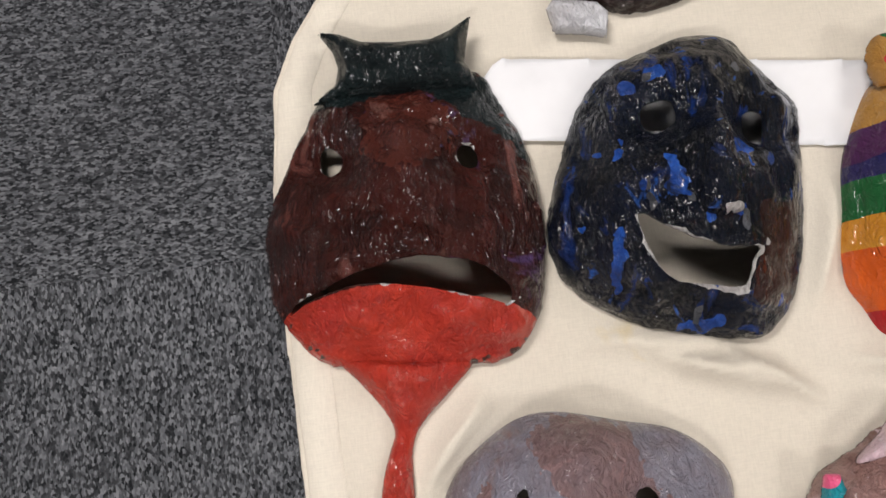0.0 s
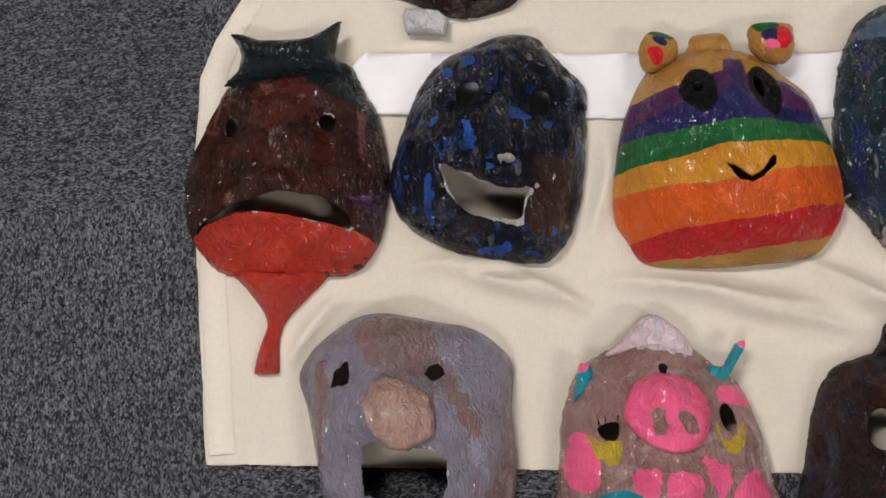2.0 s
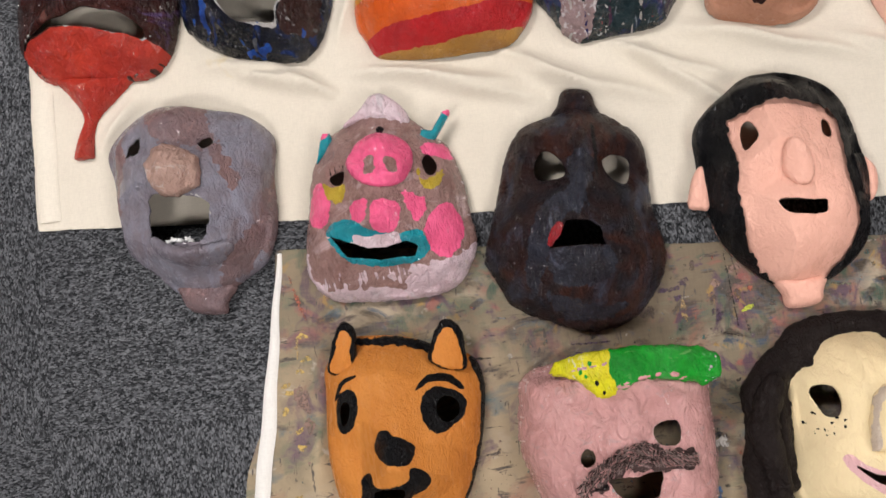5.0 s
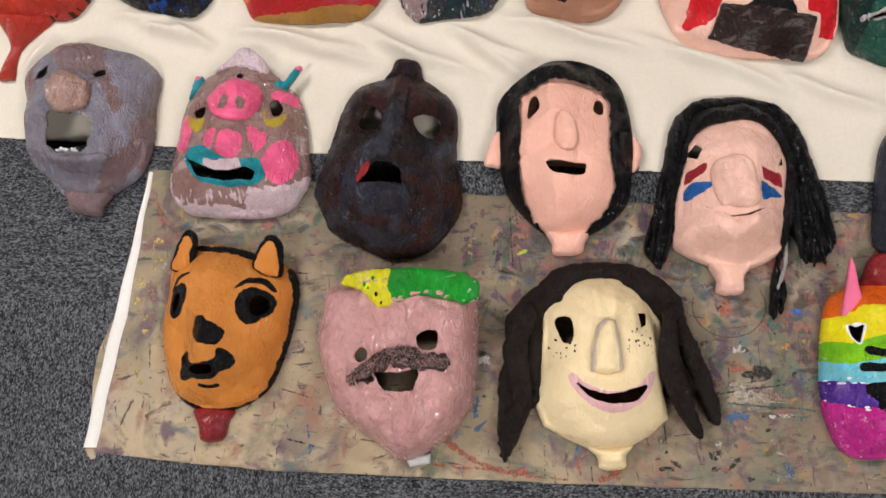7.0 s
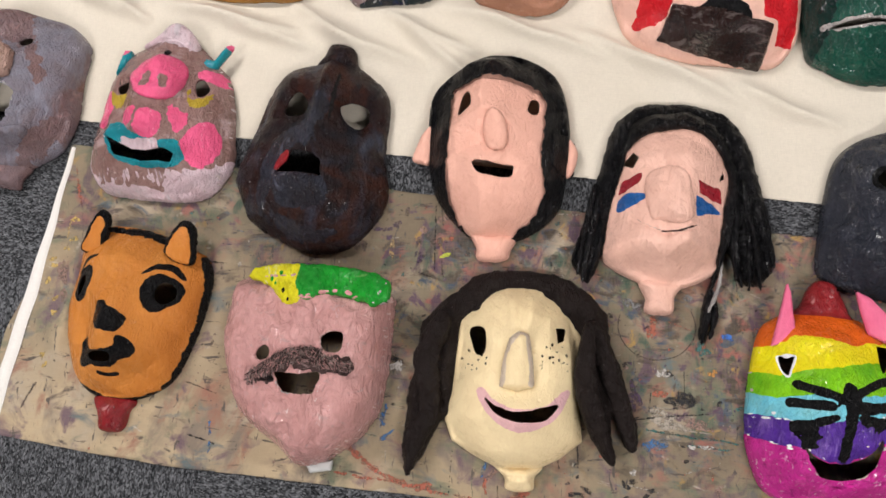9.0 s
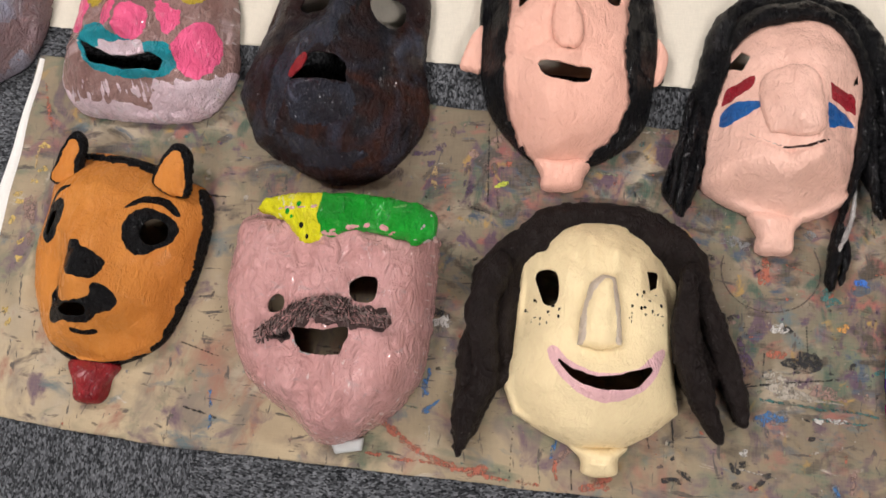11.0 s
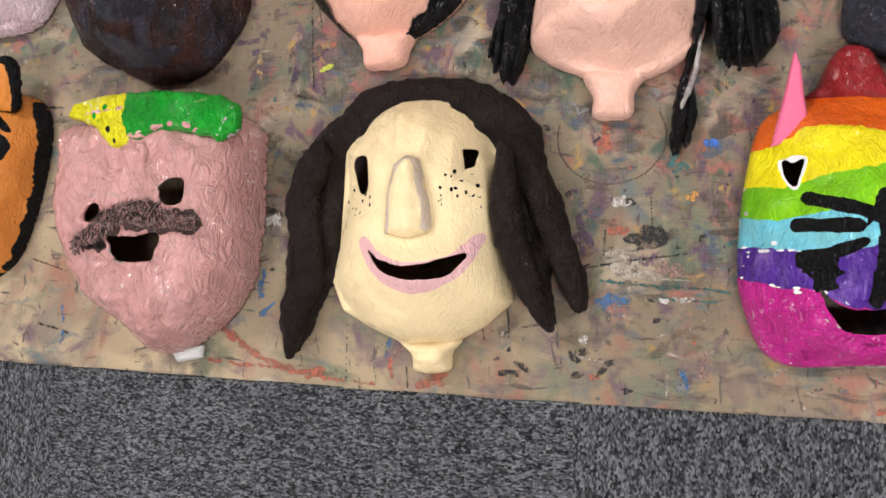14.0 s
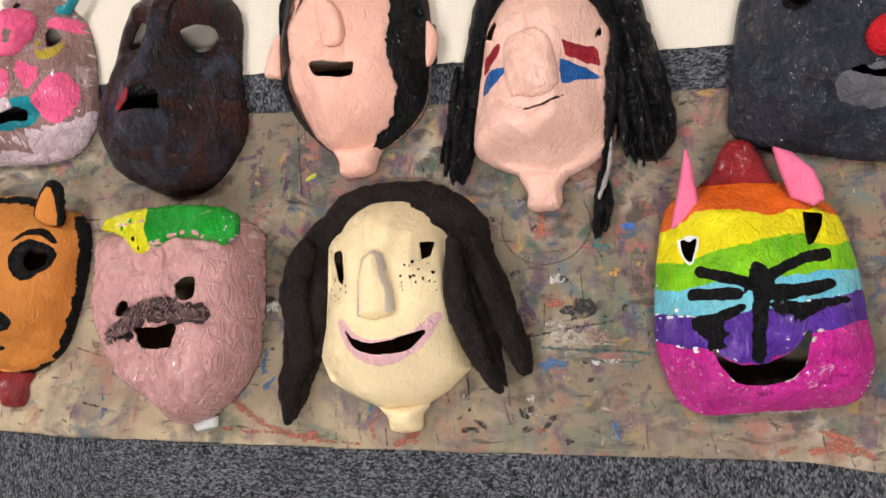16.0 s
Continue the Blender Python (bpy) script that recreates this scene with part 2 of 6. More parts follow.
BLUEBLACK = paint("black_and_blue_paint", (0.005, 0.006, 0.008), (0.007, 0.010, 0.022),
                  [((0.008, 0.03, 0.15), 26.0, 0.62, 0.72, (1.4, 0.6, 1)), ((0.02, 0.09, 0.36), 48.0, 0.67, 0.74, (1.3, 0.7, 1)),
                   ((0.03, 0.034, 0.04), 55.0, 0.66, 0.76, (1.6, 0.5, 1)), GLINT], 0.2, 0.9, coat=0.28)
BROWNBLACK = paint("dark_brown_paint", (0.022, 0.010, 0.009), (0.035, 0.013, 0.010), [], 0.25, 0.6)
RAGGED = paint("torn_white_paper", (0.6, 0.58, 0.56), (0.35, 0.33, 0.32), [], 0.6, 0.8)
VIOLET = paint("violet_paint", (0.075, 0.020, 0.075), (0.05, 0.016, 0.07), [GLINT], 0.28, 0.5)
NAVYBLUE = paint("navy_paint", (0.012, 0.015, 0.085), (0.03, 0.02, 0.09), [GLINT], 0.28, 0.5)
GREEN = paint("leaf_green_paint", (0.016, 0.12, 0.035), (0.012, 0.085, 0.025), [GLINT], 0.28, 0.4)
AMBER = paint("amber_paint", (0.62, 0.29, 0.025), (0.52, 0.20, 0.02), [], 0.3, 0.4, coat=0.3)
OCHRE = paint("gold_ochre_paint", (0.45, 0.23, 0.05), (0.36, 0.17, 0.04), [], 0.3, 0.5, coat=0.3)
ORANGE = paint("orange_paint", (0.66, 0.11, 0.013), (0.54, 0.08, 0.012), [], 0.28, 0.4, coat=0.3)
SCARLET = paint("scarlet_paint", (0.48, 0.015, 0.018), (0.38, 0.012, 0.016), [], 0.28, 0.4, coat=0.3)
PINK = paint("hot_pink_paint", (0.86, 0.13, 0.28), (0.76, 0.10, 0.22), [], 0.35, 0.3, coat=0.4)
# the last, near-white spots are painted glints on its varnish
MIXED_DARK = paint("dark_mixed_paint", (0.010, 0.017, 0.022), (0.018, 0.045, 0.055),
                   [((0.012, 0.022, 0.13), 20.0, 0.62, 0.72, (1.8, 0.4, 1)), ((0.06, 0.02, 0.06), 17.0, 0.66, 0.76, (1.5, 0.5, 1)),
                    ((0.26, 0.32, 0.38), 30.0, 0.68, 0.76, (2.2, 0.4, 1)), ((0.42, 0.05, 0.06), 40.0, 0.72, 0.77, (2.0, 0.5, 1)),
                    ((0.7, 0.68, 0.7), 110.0, 0.70, 0.75, (1, 0.5, 1))], 0.22, 1.0, coat=0.34)
PALE_BLUE = paint("pale_blue_paint", (0.13, 0.20, 0.28), (0.05, 0.07, 0.12), [((0.5, 0.5, 0.52), 90.0, 0.66, 0.72, ONE)], 0.25, 0.8)
PLUM = paint("plum_paint", (0.07, 0.025, 0.06), (0.03, 0.014, 0.03), [((0.3, 0.03, 0.06), 40.0, 0.66, 0.72, ONE), GLINT], 0.25, 0.8)
SILVER_PINK = paint("silvery_pink_paint", (0.42, 0.30, 0.30), (0.28, 0.19, 0.2), [((0.75, 0.7, 0.72), 110.0, 0.6, 0.68, ONE)], 0.18, 1.0, coat=0.4)
FLUO_RED = paint("bright_red_paint", (0.75, 0.02, 0.03), None, [], 0.3, 0.5)
CLAY = paint("clay_tan_paint", (0.47, 0.235, 0.15), (0.42, 0.20, 0.125), [], 0.3, 0.35, coat=0.3)
SKIN = paint("peach_paint", (0.87, 0.49, 0.385), (0.83, 0.45, 0.35), [], 0.36, 0.22, mottle=14, coat=0.06)
SKIN_PALE = paint("pale_peach_paint", (0.87, 0.54, 0.44), (0.82, 0.49, 0.39), [], 0.34, 0.26, mottle=18, coat=0.08)
CHOC = paint("chocolate_paint", (0.032, 0.014, 0.012), (0.020, 0.009, 0.008), [((0.12, 0.09, 0.085), 60.0, 0.62, 0.7, (0.6, 1.4, 1))], 0.18, 1.0, coat=0.4)
EMERALD = paint("emerald_paint", (0.008, 0.10, 0.065), (0.006, 0.055, 0.042), [((0.15, 0.3, 0.26), 80.0, 0.66, 0.74, ONE)], 0.2, 0.9, coat=0.4)
SLATE = paint("grey_mauve_paint", (0.24, 0.236, 0.285), (0.21, 0.175, 0.20),
              [((0.21, 0.11, 0.09), 11.0, 0.62, 0.76, (1.6, 0.5, 1)), ((0.29, 0.29, 0.36), 20.0, 0.60, 0.76, (1.8, 0.4, 1))], 0.33, 0.6, coat=0.3)
NOSE_TAN = paint("dusty_tan_paint", (0.50, 0.335, 0.28), (0.42, 0.26, 0.21), [((0.6, 0.48, 0.43), 60.0, 0.62, 0.72, ONE)], 0.3, 0.7, coat=0.3)
RUST = paint("dusty_rust_paint", (0.235, 0.145, 0.14), (0.20, 0.145, 0.155), [((0.32, 0.2, 0.2), 40.0, 0.62, 0.72, ONE)], 0.32, 0.6, coat=0.3)
TOOTH = plain("white_tooth", (0.8, 0.8, 0.8), 0.4)
TAUPE = paint("pinkish_brown_paint", (0.37, 0.225, 0.205), (0.27, 0.15, 0.13), [((0.48, 0.33, 0.32), 34.0, 0.60, 0.72, (0.6, 1.4, 1)), GLINT], 0.28, 0.7, coat=0.4)
LILAC = paint("pale_lilac_paint", (0.82, 0.66, 0.71), (0.72, 0.52, 0.57), [((0.78, 0.68, 0.72), 60.0, 0.62, 0.7, (1.4, 0.4, 1))], 0.25, 0.8, coat=0.4)
TEAL = paint("teal_paint", (0.012, 0.27, 0.33), (0.02, 0.20, 0.25), [], 0.3, 0.4)
GOLD_YELLOW = paint("dull_yellow_paint", (0.50, 0.36, 0.045), (0.38, 0.25, 0.03), [], 0.3, 0.5)
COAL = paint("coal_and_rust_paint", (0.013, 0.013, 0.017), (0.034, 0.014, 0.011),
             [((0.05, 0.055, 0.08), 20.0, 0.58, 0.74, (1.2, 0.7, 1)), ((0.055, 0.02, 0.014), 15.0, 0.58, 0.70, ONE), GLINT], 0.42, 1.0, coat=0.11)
HAIR_BLACK = paint("glossy_black_hair_paint", (0.004, 0.004, 0.005), (0.007, 0.007, 0.008), [((0.08, 0.08, 0.09), 130.0, 0.74, 0.80, (2, 0.3, 1))], 0.42, 0.65, (2.0, 0.5, 1), coat=0.1, shine=0.08)
HAIR_BROWN = paint("matt_dark_brown_paint", (0.013, 0.009, 0.0085), (0.018, 0.013, 0.012), [((0.45, 0.42, 0.4), 420.0, 0.755, 0.78, ONE)], 0.6, 0.6, coat=0.0, shine=0.14)
CREAM = paint("pale_yellow_paint", (0.86, 0.70, 0.425), (0.82, 0.65, 0.385), [], 0.42, 0.15, mottle=10, coat=0.03)
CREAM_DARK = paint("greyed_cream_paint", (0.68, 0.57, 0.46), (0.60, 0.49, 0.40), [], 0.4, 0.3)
LIP_PINK = paint("lip_pink_paint", (0.82, 0.50, 0.52), (0.78, 0.46, 0.46), [], 0.4, 0.3)
HONEY = paint("honey_orange_paint", (0.58, 0.225, 0.05), (0.52, 0.18, 0.035), [], 0.36, 0.2, (2, 0.5, 1), 12, coat=0.06)
CHERRY = paint("cherry_red_paint", (0.30, 0.018, 0.022), (0.20, 0.012, 0.016), [((0.5, 0.2, 0.2), 70.0, 0.68, 0.74, ONE)], 0.3, 0.6, coat=0.4)
ROSE = paint("dusty_rose_paint", (0.63, 0.345, 0.33), (0.54, 0.275, 0.26), [((0.52, 0.32, 0.31), 75.0, 0.64, 0.73, (0.7, 1.3, 1)), ((0.78, 0.62, 0.6), 120.0, 0.69, 0.76, (1.5, 0.5, 1))], 0.26, 0.75, coat=0.8, crease=72.0)
LEMON = paint("lemon_yellow_paint", (0.86, 0.82, 0.015), (0.76, 0.66, 0.03), [((0.75, 0.7, 0.5), 70.0, 0.68, 0.74, ONE)], 0.26, 0.8, coat=0.6)
GRASS = paint("grass_green_paint", (0.012, 0.40, 0.03), (0.010, 0.26, 0.02), [((0.12, 0.44, 0.09), 70.0, 0.66, 0.74, (0.6, 1.3, 1))], 0.22, 0.9, coat=0.6)
BRISTLE = paint("brown_grey_paint", (0.07, 0.045, 0.042), (0.13, 0.085, 0.08), [((0.42, 0.28, 0.27), 110.0, 0.62, 0.70, (0.5, 1.5, 1)), ((0.012, 0.010, 0.010), 60.0, 0.6, 0.68, (0.5, 1.5, 1))], 0.25, 1.0)
WAR_RED = paint("dry_red_paint", (0.36, 0.022, 0.035), (0.24, 0.018, 0.026), [], 0.38, 0.4, (0.5, 2, 1), 60)
WAR_BLUE = paint("dry_blue_paint", (0.02, 0.13, 0.42), (0.015, 0.085, 0.28), [], 0.38, 0.4, (0.5, 2, 1), 60)
RAIN_YELLOW = paint("bright_yellow_paint", (0.90, 0.80, 0.012), (0.86, 0.70, 0.012), [], 0.3, 0.4, coat=0.3)
RAIN_GREEN = paint("lime_green_paint", (0.26, 0.64, 0.012), (0.14, 0.46, 0.012), [((0.5, 0.66, 0.03), 40.0, 0.64, 0.76, (1.6, 0.5, 1))], 0.3, 0.4, coat=0.3)
RAIN_BLUE = paint("sky_blue_paint", (0.15, 0.58, 0.78), (0.20, 0.56, 0.62), [], 0.3, 0.4, coat=0.3)
RAIN_PURPLE = paint("purple_paint", (0.12, 0.04, 0.38), (0.06, 0.018, 0.21), [((0.24, 0.13, 0.5), 44.0, 0.62, 0.76, (1.6, 0.35, 1))], 0.3, 0.6, coat=0.3)
RAIN_PINK = paint("magenta_paint", (0.78, 0.035, 0.38), (0.62, 0.02, 0.28), [((0.32, 0.01, 0.14), 50.0, 0.62, 0.74, (0.6, 1.6, 1)), ((0.85, 0.4, 0.65), 120.0, 0.66, 0.75, ONE)], 0.24, 0.9, coat=0.4)
RAIN_ORANGE = paint("red_orange_paint", (0.86, 0.16, 0.012), (0.76, 0.11, 0.012), [], 0.3, 0.4, coat=0.3)
EAR_PINK = paint("ear_pink_paint", (0.80, 0.17, 0.30), (0.72, 0.14, 0.26), [], 0.4, 0.1, coat=0.1)
NAVY_GREY = paint("blue_black_paint", (0.024, 0.027, 0.038), (0.038, 0.042, 0.058), [((0.08, 0.085, 0.10), 70.0, 0.64, 0.74, (0.6, 1.4, 1))], 0.26, 0.9, coat=0.28)
SILVER = paint("grey_paint", (0.14, 0.14, 0.155), (0.09, 0.09, 0.10), [], 0.3, 0.6)


# ---------------------------------------------------------------- mesh helpers
def link_mesh(name, verts, faces, mats, index=None, parent=None, smooth=True, label=""):
    me = bpy.data.meshes.new(name)
    me.from_pydata([tuple(v) for v in verts], [], [tuple(f) for f in faces])
    for m in mats if isinstance(mats, (list, tuple)) else [mats]:
        me.materials.append(m)
    if index is not None:
        me.polygons.foreach_set("material_index", np.asarray(index, dtype=np.int32))
    me.polygons.foreach_set("use_smooth", np.full(len(me.polygons), smooth))
    me.update()
    ob = new(name, me)
    if parent is not None:
        ob.parent = parent
    if label:
        ob["label"] = label
    return ob


def part(name, bm, material, parent, label="", smooth=True):
    me = bpy.data.meshes.new(name)
    bm.to_mesh(me)
    bm.free()
    me.materials.append(material)
    for p in me.polygons:
        p.use_smooth = smooth
    ob = new(name, me)
    if parent is not None:
        ob.parent = parent
    if label:
        ob["label"] = label
    return ob


def box_bm(x0, y0, z0, x1, y1, z1, bevel=0.0):
    bm = bmesh.new()
    bmesh.ops.create_cube(bm, size=1)
    for v in bm.verts:
        v.co = (x0 + (v.co.x + 0.5) * (x1 - x0), y0 + (v.co.y + 0.5) * (y1 - y0), z0 + (v.co.z + 0.5) * (z1 - z0))
    if bevel:
        bmesh.ops.bevel(bm, geom=bm.edges[:], offset=bevel, segments=2, affect="EDGES")
    return bm


LATTICE = np.random.RandomState(7).rand(8, 64, 64)


def vnoise(x, y, size, seed=0):
    """Smooth value noise, -1 to 1, with lumps of that size."""
    u, v = x / size + 17.3 * seed, y / size + 5.1 * seed
    i, j = np.floor(u).astype(int), np.floor(v).astype(int)
    a, b = u - i, v - j
    a, b = a * a * (3 - 2 * a), b * b * (3 - 2 * b)
    g = LATTICE[seed % 8]
    i0, i1, j0, j1 = i % 64, (i + 1) % 64, j % 64, (j + 1) % 64
    return 2 * ((g[i0, j0] * (1 - a) + g[i1, j0] * a) * (1 - b) + (g[i0, j1] * (1 - a) + g[i1, j1] * a) * b) - 1


def facets(x, y, size, seed=0):
    """Flat facets with creases between them, -1 to 1."""
    x, y = x + 0.35 * size * vnoise(x, y, 1.7 * size, seed + 3), y + 0.35 * size * vnoise(x, y, 1.7 * size, seed + 5)
    u, v = x / size + 9.7 * seed, (y - 0.5 * x) / size + 3.3 * seed
    i, j = np.floor(u).astype(int), np.floor(v).astype(int)
    a, b = u - i, v - j
    g = LATTICE[(seed + 1) % 8]
    i0, i1, j0, j1 = i % 64, (i + 1) % 64, j % 64, (j + 1) % 64
    low = g[i0, j0] + (g[i1, j0] - g[i0, j0]) * a + (g[i0, j1] - g[i0, j0]) * b
    high = g[i1, j1] + (g[i0, j1] - g[i1, j1]) * (1 - a) + (g[i1, j0] - g[i1, j1]) * (1 - b)
    return 2 * np.where(a + b < 1, low, high) - 1


def closed_curve(points, smooth=True, n=6):
    p = np.array(points, dtype=float)
    if not smooth:
        return p
    out = []
    for k in range(len(p)):
        a, b, c, d = p[k - 1], p[k], p[(k + 1) % len(p)], p[(k + 2) % len(p)]
        for s in np.arange(n) / n:
            out.append(0.5 * (2 * b + (c - a) * s + (2 * a - 5 * b + 4 * c - d) * s * s + (3 * b - a - 3 * c + d) * s ** 3))
    return np.array(out)


def inside_by(poly, x, y):
    """Distance to a closed line, positive inside it."""
    d = np.full(x.shape, 1e9)
    odd = np.zeros(x.shape, dtype=bool)
    for (ax, ay), (bx, by) in zip(poly, np.roll(poly, -1, axis=0)):
        ex, ey = bx - ax, by - ay
        ll = ex * ex + ey * ey + 1e-12
        s = np.clip(((x - ax) * ex + (y - ay) * ey) / ll, 0, 1)
        d = np.minimum(d, (x - ax - s * ex) ** 2 + (y - ay - s * ey) ** 2)
        if abs(ey) > 1e-12:
            odd ^= ((ay > y) != (by > y)) & (x < ex * (y - ay) / ey + ax)
    d = np.sqrt(d)
    return np.where(odd, d, -d)


def split(V, T, M, phi):
    """Cuts the triangles along phi = 0. Returns them with, for each, whether it lies on the positive side."""
    phi = np.where(np.abs(phi) < 1e-4, 1e-4, phi)
    pos = phi > 0
    k = pos[T].sum(axis=1)
    whole = (k == 0) | (k == 3)
    keep_t, keep_m, keep_s = T[whole], M[whole], k[whole] == 3
    C, CM, ck = T[~whole], M[~whole], k[~whole]
    if len(C) == 0:
        return V, keep_t, keep_m, keep_s
    lone = np.where((ck == 1)[:, None], pos[C], ~pos[C]).argmax(axis=1)
    r = np.arange(len(C))
    a, b, c = C[r, lone], C[r, (lone + 1) % 3], C[r, (lone + 2) % 3]
    e = np.concatenate([np.stack([a, b], 1), np.stack([a, c], 1)])
    key, inv = np.unique(np.sort(e, axis=1), axis=0, return_inverse=True)
    inv = inv.reshape(-1)
    f0, f1 = phi[key[:, 0]], phi[key[:, 1]]
    s = np.clip(f0 / (f0 - f1), 0.12, 0.88)[:, None]
    W = V[key[:, 0]] * (1 - s) + V[key[:, 1]] * s
    p, q = len(V) + inv[: len(C)], len(V) + inv[len(C):]
    T2 = np.concatenate([keep_t, np.stack([a, p, q], 1), np.stack([p, b, c], 1), np.stack([p, c, q], 1)])
    M2 = np.concatenate([keep_m, CM, CM, CM])
    S2 = np.concatenate([keep_s, ck == 1, ck == 2, ck == 2])
    return np.concatenate([V, W]), T2, M2, S2


def blurred(a, n):
    if n < 1:
        return a
    ker = np.exp(-0.5 * (np.arange(-2 * n, 2 * n + 1) / n) ** 2)
    ker /= ker.sum()
    pad = np.pad(a, 2 * n, mode="edge")
    pad = np.apply_along_axis(lambda v: np.convolve(v, ker, "valid"), 0, pad)
    return np.apply_along_axis(lambda v: np.convolve(v, ker, "valid"), 1, pad)


class Shell:
    """A pasted-paper shell over an outline, all in millimetres: domed, with holes, painted fields and bumps."""

    def __init__(self, outline, height, rounding, power=2.0, bumps=(), ridges=(), base=None, lift=0.0, crumple=0.9, smooth=True, soft=2, step=2.0, seed=1, lumps=16.0, ragged=0.0, boxy=False):
        self.poly = closed_curve(outline, smooth)
        self.step, self.seed, self.ragged, self.lean = step, seed, ragged, (0.0, 0.0)
        lo, hi = self.poly.min(axis=0) - 6, self.poly.max(axis=0) + 6
        nx, ny = (np.ceil((hi - lo) / step) + 1).astype(int)
        self.lo, self.nx, self.ny = lo, nx, ny
        gx, gy = np.meshgrid(lo[0] + step * np.arange(nx), lo[1] + step * np.arange(ny), indexing="ij")
        d = self.edge_of(gx, gy)
        self.shape, self.base, self.lift = (height, 0.62 * rounding, max(d.max(), 1.0), power, rounding >= 50 and not boxy), base, lift
        z = blurred(self.rise(d), 2 * soft if self.shape[4] else soft) * np.clip(d / 1.0 + 0.3, 0, 1)
        for x, y, rx, ry, h, *sharp in bumps:
            r2 = ((gx - x) / rx) ** 2 + ((gy - y) / ry) ** 2
            z = z + h * np.exp(-(r2 ** (sharp[0] if sharp else 1.0)))
        for x0, y0, x1, y1, w, h in ridges:
            ex, ey = x1 - x0, y1 - y0
            s = np.clip(((gx - x0) * ex + (gy - y0) * ey) / (ex * ex + ey * ey), 0, 1)
            z = z + h * np.exp(-((gx - x0 - s * ex) ** 2 + (gy - y0 - s * ey) ** 2) / (w * w))
        size = min(1.25 * lumps, 32)
        z = z + (0.34 if lumps >= 24 else 0.21) * size * min(1, crumple + 0.35) * np.clip(d / 8, 0, 1) * facets(gx, gy, size, seed)
        z = z + 0.8 * crumple * np.clip(d / 6, 0, 1) * (vnoise(gx, gy, lumps, seed) + 1.2 * (0.4 - np.abs(vnoise(gx, gy, lumps * 0.8, seed + 2))) + 0.6 * vnoise(gx, gy, lumps * 0.4, seed + 1))
        if base is not None:
            z = z + np.maximum(base.height_at(gx, gy), 0)
        self.z = np.maximum(z, 0.0) + lift
        i, j = np.meshgrid(np.arange(nx - 1), np.arange(ny - 1), indexing="ij")
        a = (i * ny + j).ravel()
        flip = ((i + j) % 2 == 0).ravel()
        b, c, e = a + ny, a + ny + 1, a + 1
        T = np.concatenate([np.where(flip[:, None], np.stack([a, b, c], 1), np.stack([a, b, e], 1)),
                            np.where(flip[:, None], np.stack([a, c, e], 1), np.stack([b, c, e], 1))])
        self.V = np.stack([gx.ravel(), gy.ravel()], 1)
        self.T = T[(d.ravel()[T] > -4).any(axis=1)]
        self.M = np.zeros(len(self.T), dtype=int)
        self.mats = []
        V, T, M, S = split(self.V, self.T, self.M, self.edge_of(self.V[:, 0], self.V[:, 1]))
        self.V, self.T, self.M = V, T[S], M[S]

    def rise(self, d):
        """The height over the rim at a distance from it: a slow dome for whole faces, a box with rounded shoulders for the rest."""
        h, r, dm, pw, dome = self.shape
        u = np.clip(d / dm, 0, 1)
        if dome:
            return (h + 8) * (0.65 * np.sqrt(1 - (1 - u) ** 2) + 0.35 * u)
        return h * (0.76 * (1 - (1 - np.clip(d / r, 0, 1)) ** pw) ** (1 / pw) + 0.24 * np.sqrt(1 - (1 - u) ** 2))

    def edge_of(self, x, y):
        d = inside_by(self.poly, x, y)
        if self.ragged:
            d = d + self.ragged * (vnoise(x, y, 7.0, self.seed + 2) + 0.6 * vnoise(x, y, 3.0, self.seed + 3))
        return d

    def height_at(self, x, y):
        u = np.clip((x - self.lo[0]) / self.step, 0, self.nx - 1.001)
        v = np.clip((y - self.lo[1]) / self.step, 0, self.ny - 1.001)
        i, j = u.astype(int), v.astype(int)
        a, b = u - i, v - j
        z = self.z
        h = z[i, j] * (1 - a) * (1 - b) + z[i + 1, j] * a * (1 - b) + z[i, j + 1] * (1 - a) * b + z[i + 1, j + 1] * a * b
        return np.where(inside_by(self.poly, x, y) > -1.0, h, 0.0)

    def coat(self, mat):
        self.mats = [mat]
        return self

    def _phi(self, field, smooth, ragged):
        poly = closed_curve(field, smooth)
        lo, hi = poly.min(axis=0) - 8, poly.max(axis=0) + 8
        x, y = self.V[:, 0], self.V[:, 1]
        near = (x > lo[0]) & (x < hi[0]) & (y > lo[1]) & (y < hi[1])
        phi = np.full(len(x), -9.0)
        phi[near] = inside_by(poly, x[near], y[near])
        if ragged:
            phi[near] += ragged * (vnoise(x[near], y[near], 6.0, 3) + 0.7 * vnoise(x[near], y[near], 2.6, 4))
        return phi

    def field(self, points, mat, smooth=True, ragged=0.7):
        """A painted field."""
        if mat not in self.mats:
            self.mats.append(mat)
        V, T, M, S = split(self.V, self.T, self.M, self._phi(points, smooth, ragged))
        M = M.copy()
        M[S] = self.mats.index(mat)
        self.V, self.T, self.M = V, T, M
        return self

    def hole(self, points, smooth=True, ragged=0.35):
        V, T, M, S = split(self.V, self.T, self.M, self._phi(points, smooth, ragged))
        self.V, self.T, self.M = V, T[~S], M[~S]
        return self

    def make(self, name, parent, label="", thick=2.6, lay=0.0):
        used, inv = np.unique(self.T, return_inverse=True)
        V, T = self.V[used], inv.reshape(self.T.shape)
        e = np.clip(self.edge_of(V[:, 0], V[:, 1]), 0, None)
        rise = self.rise(e) + self.lift
        if self.base is not None:
            rise = rise + np.maximum(self.base.height_at(V[:, 0], V[:, 1]), 0)
            lay = lay + 1.0
        w = np.clip(e / 7, 0, 1)
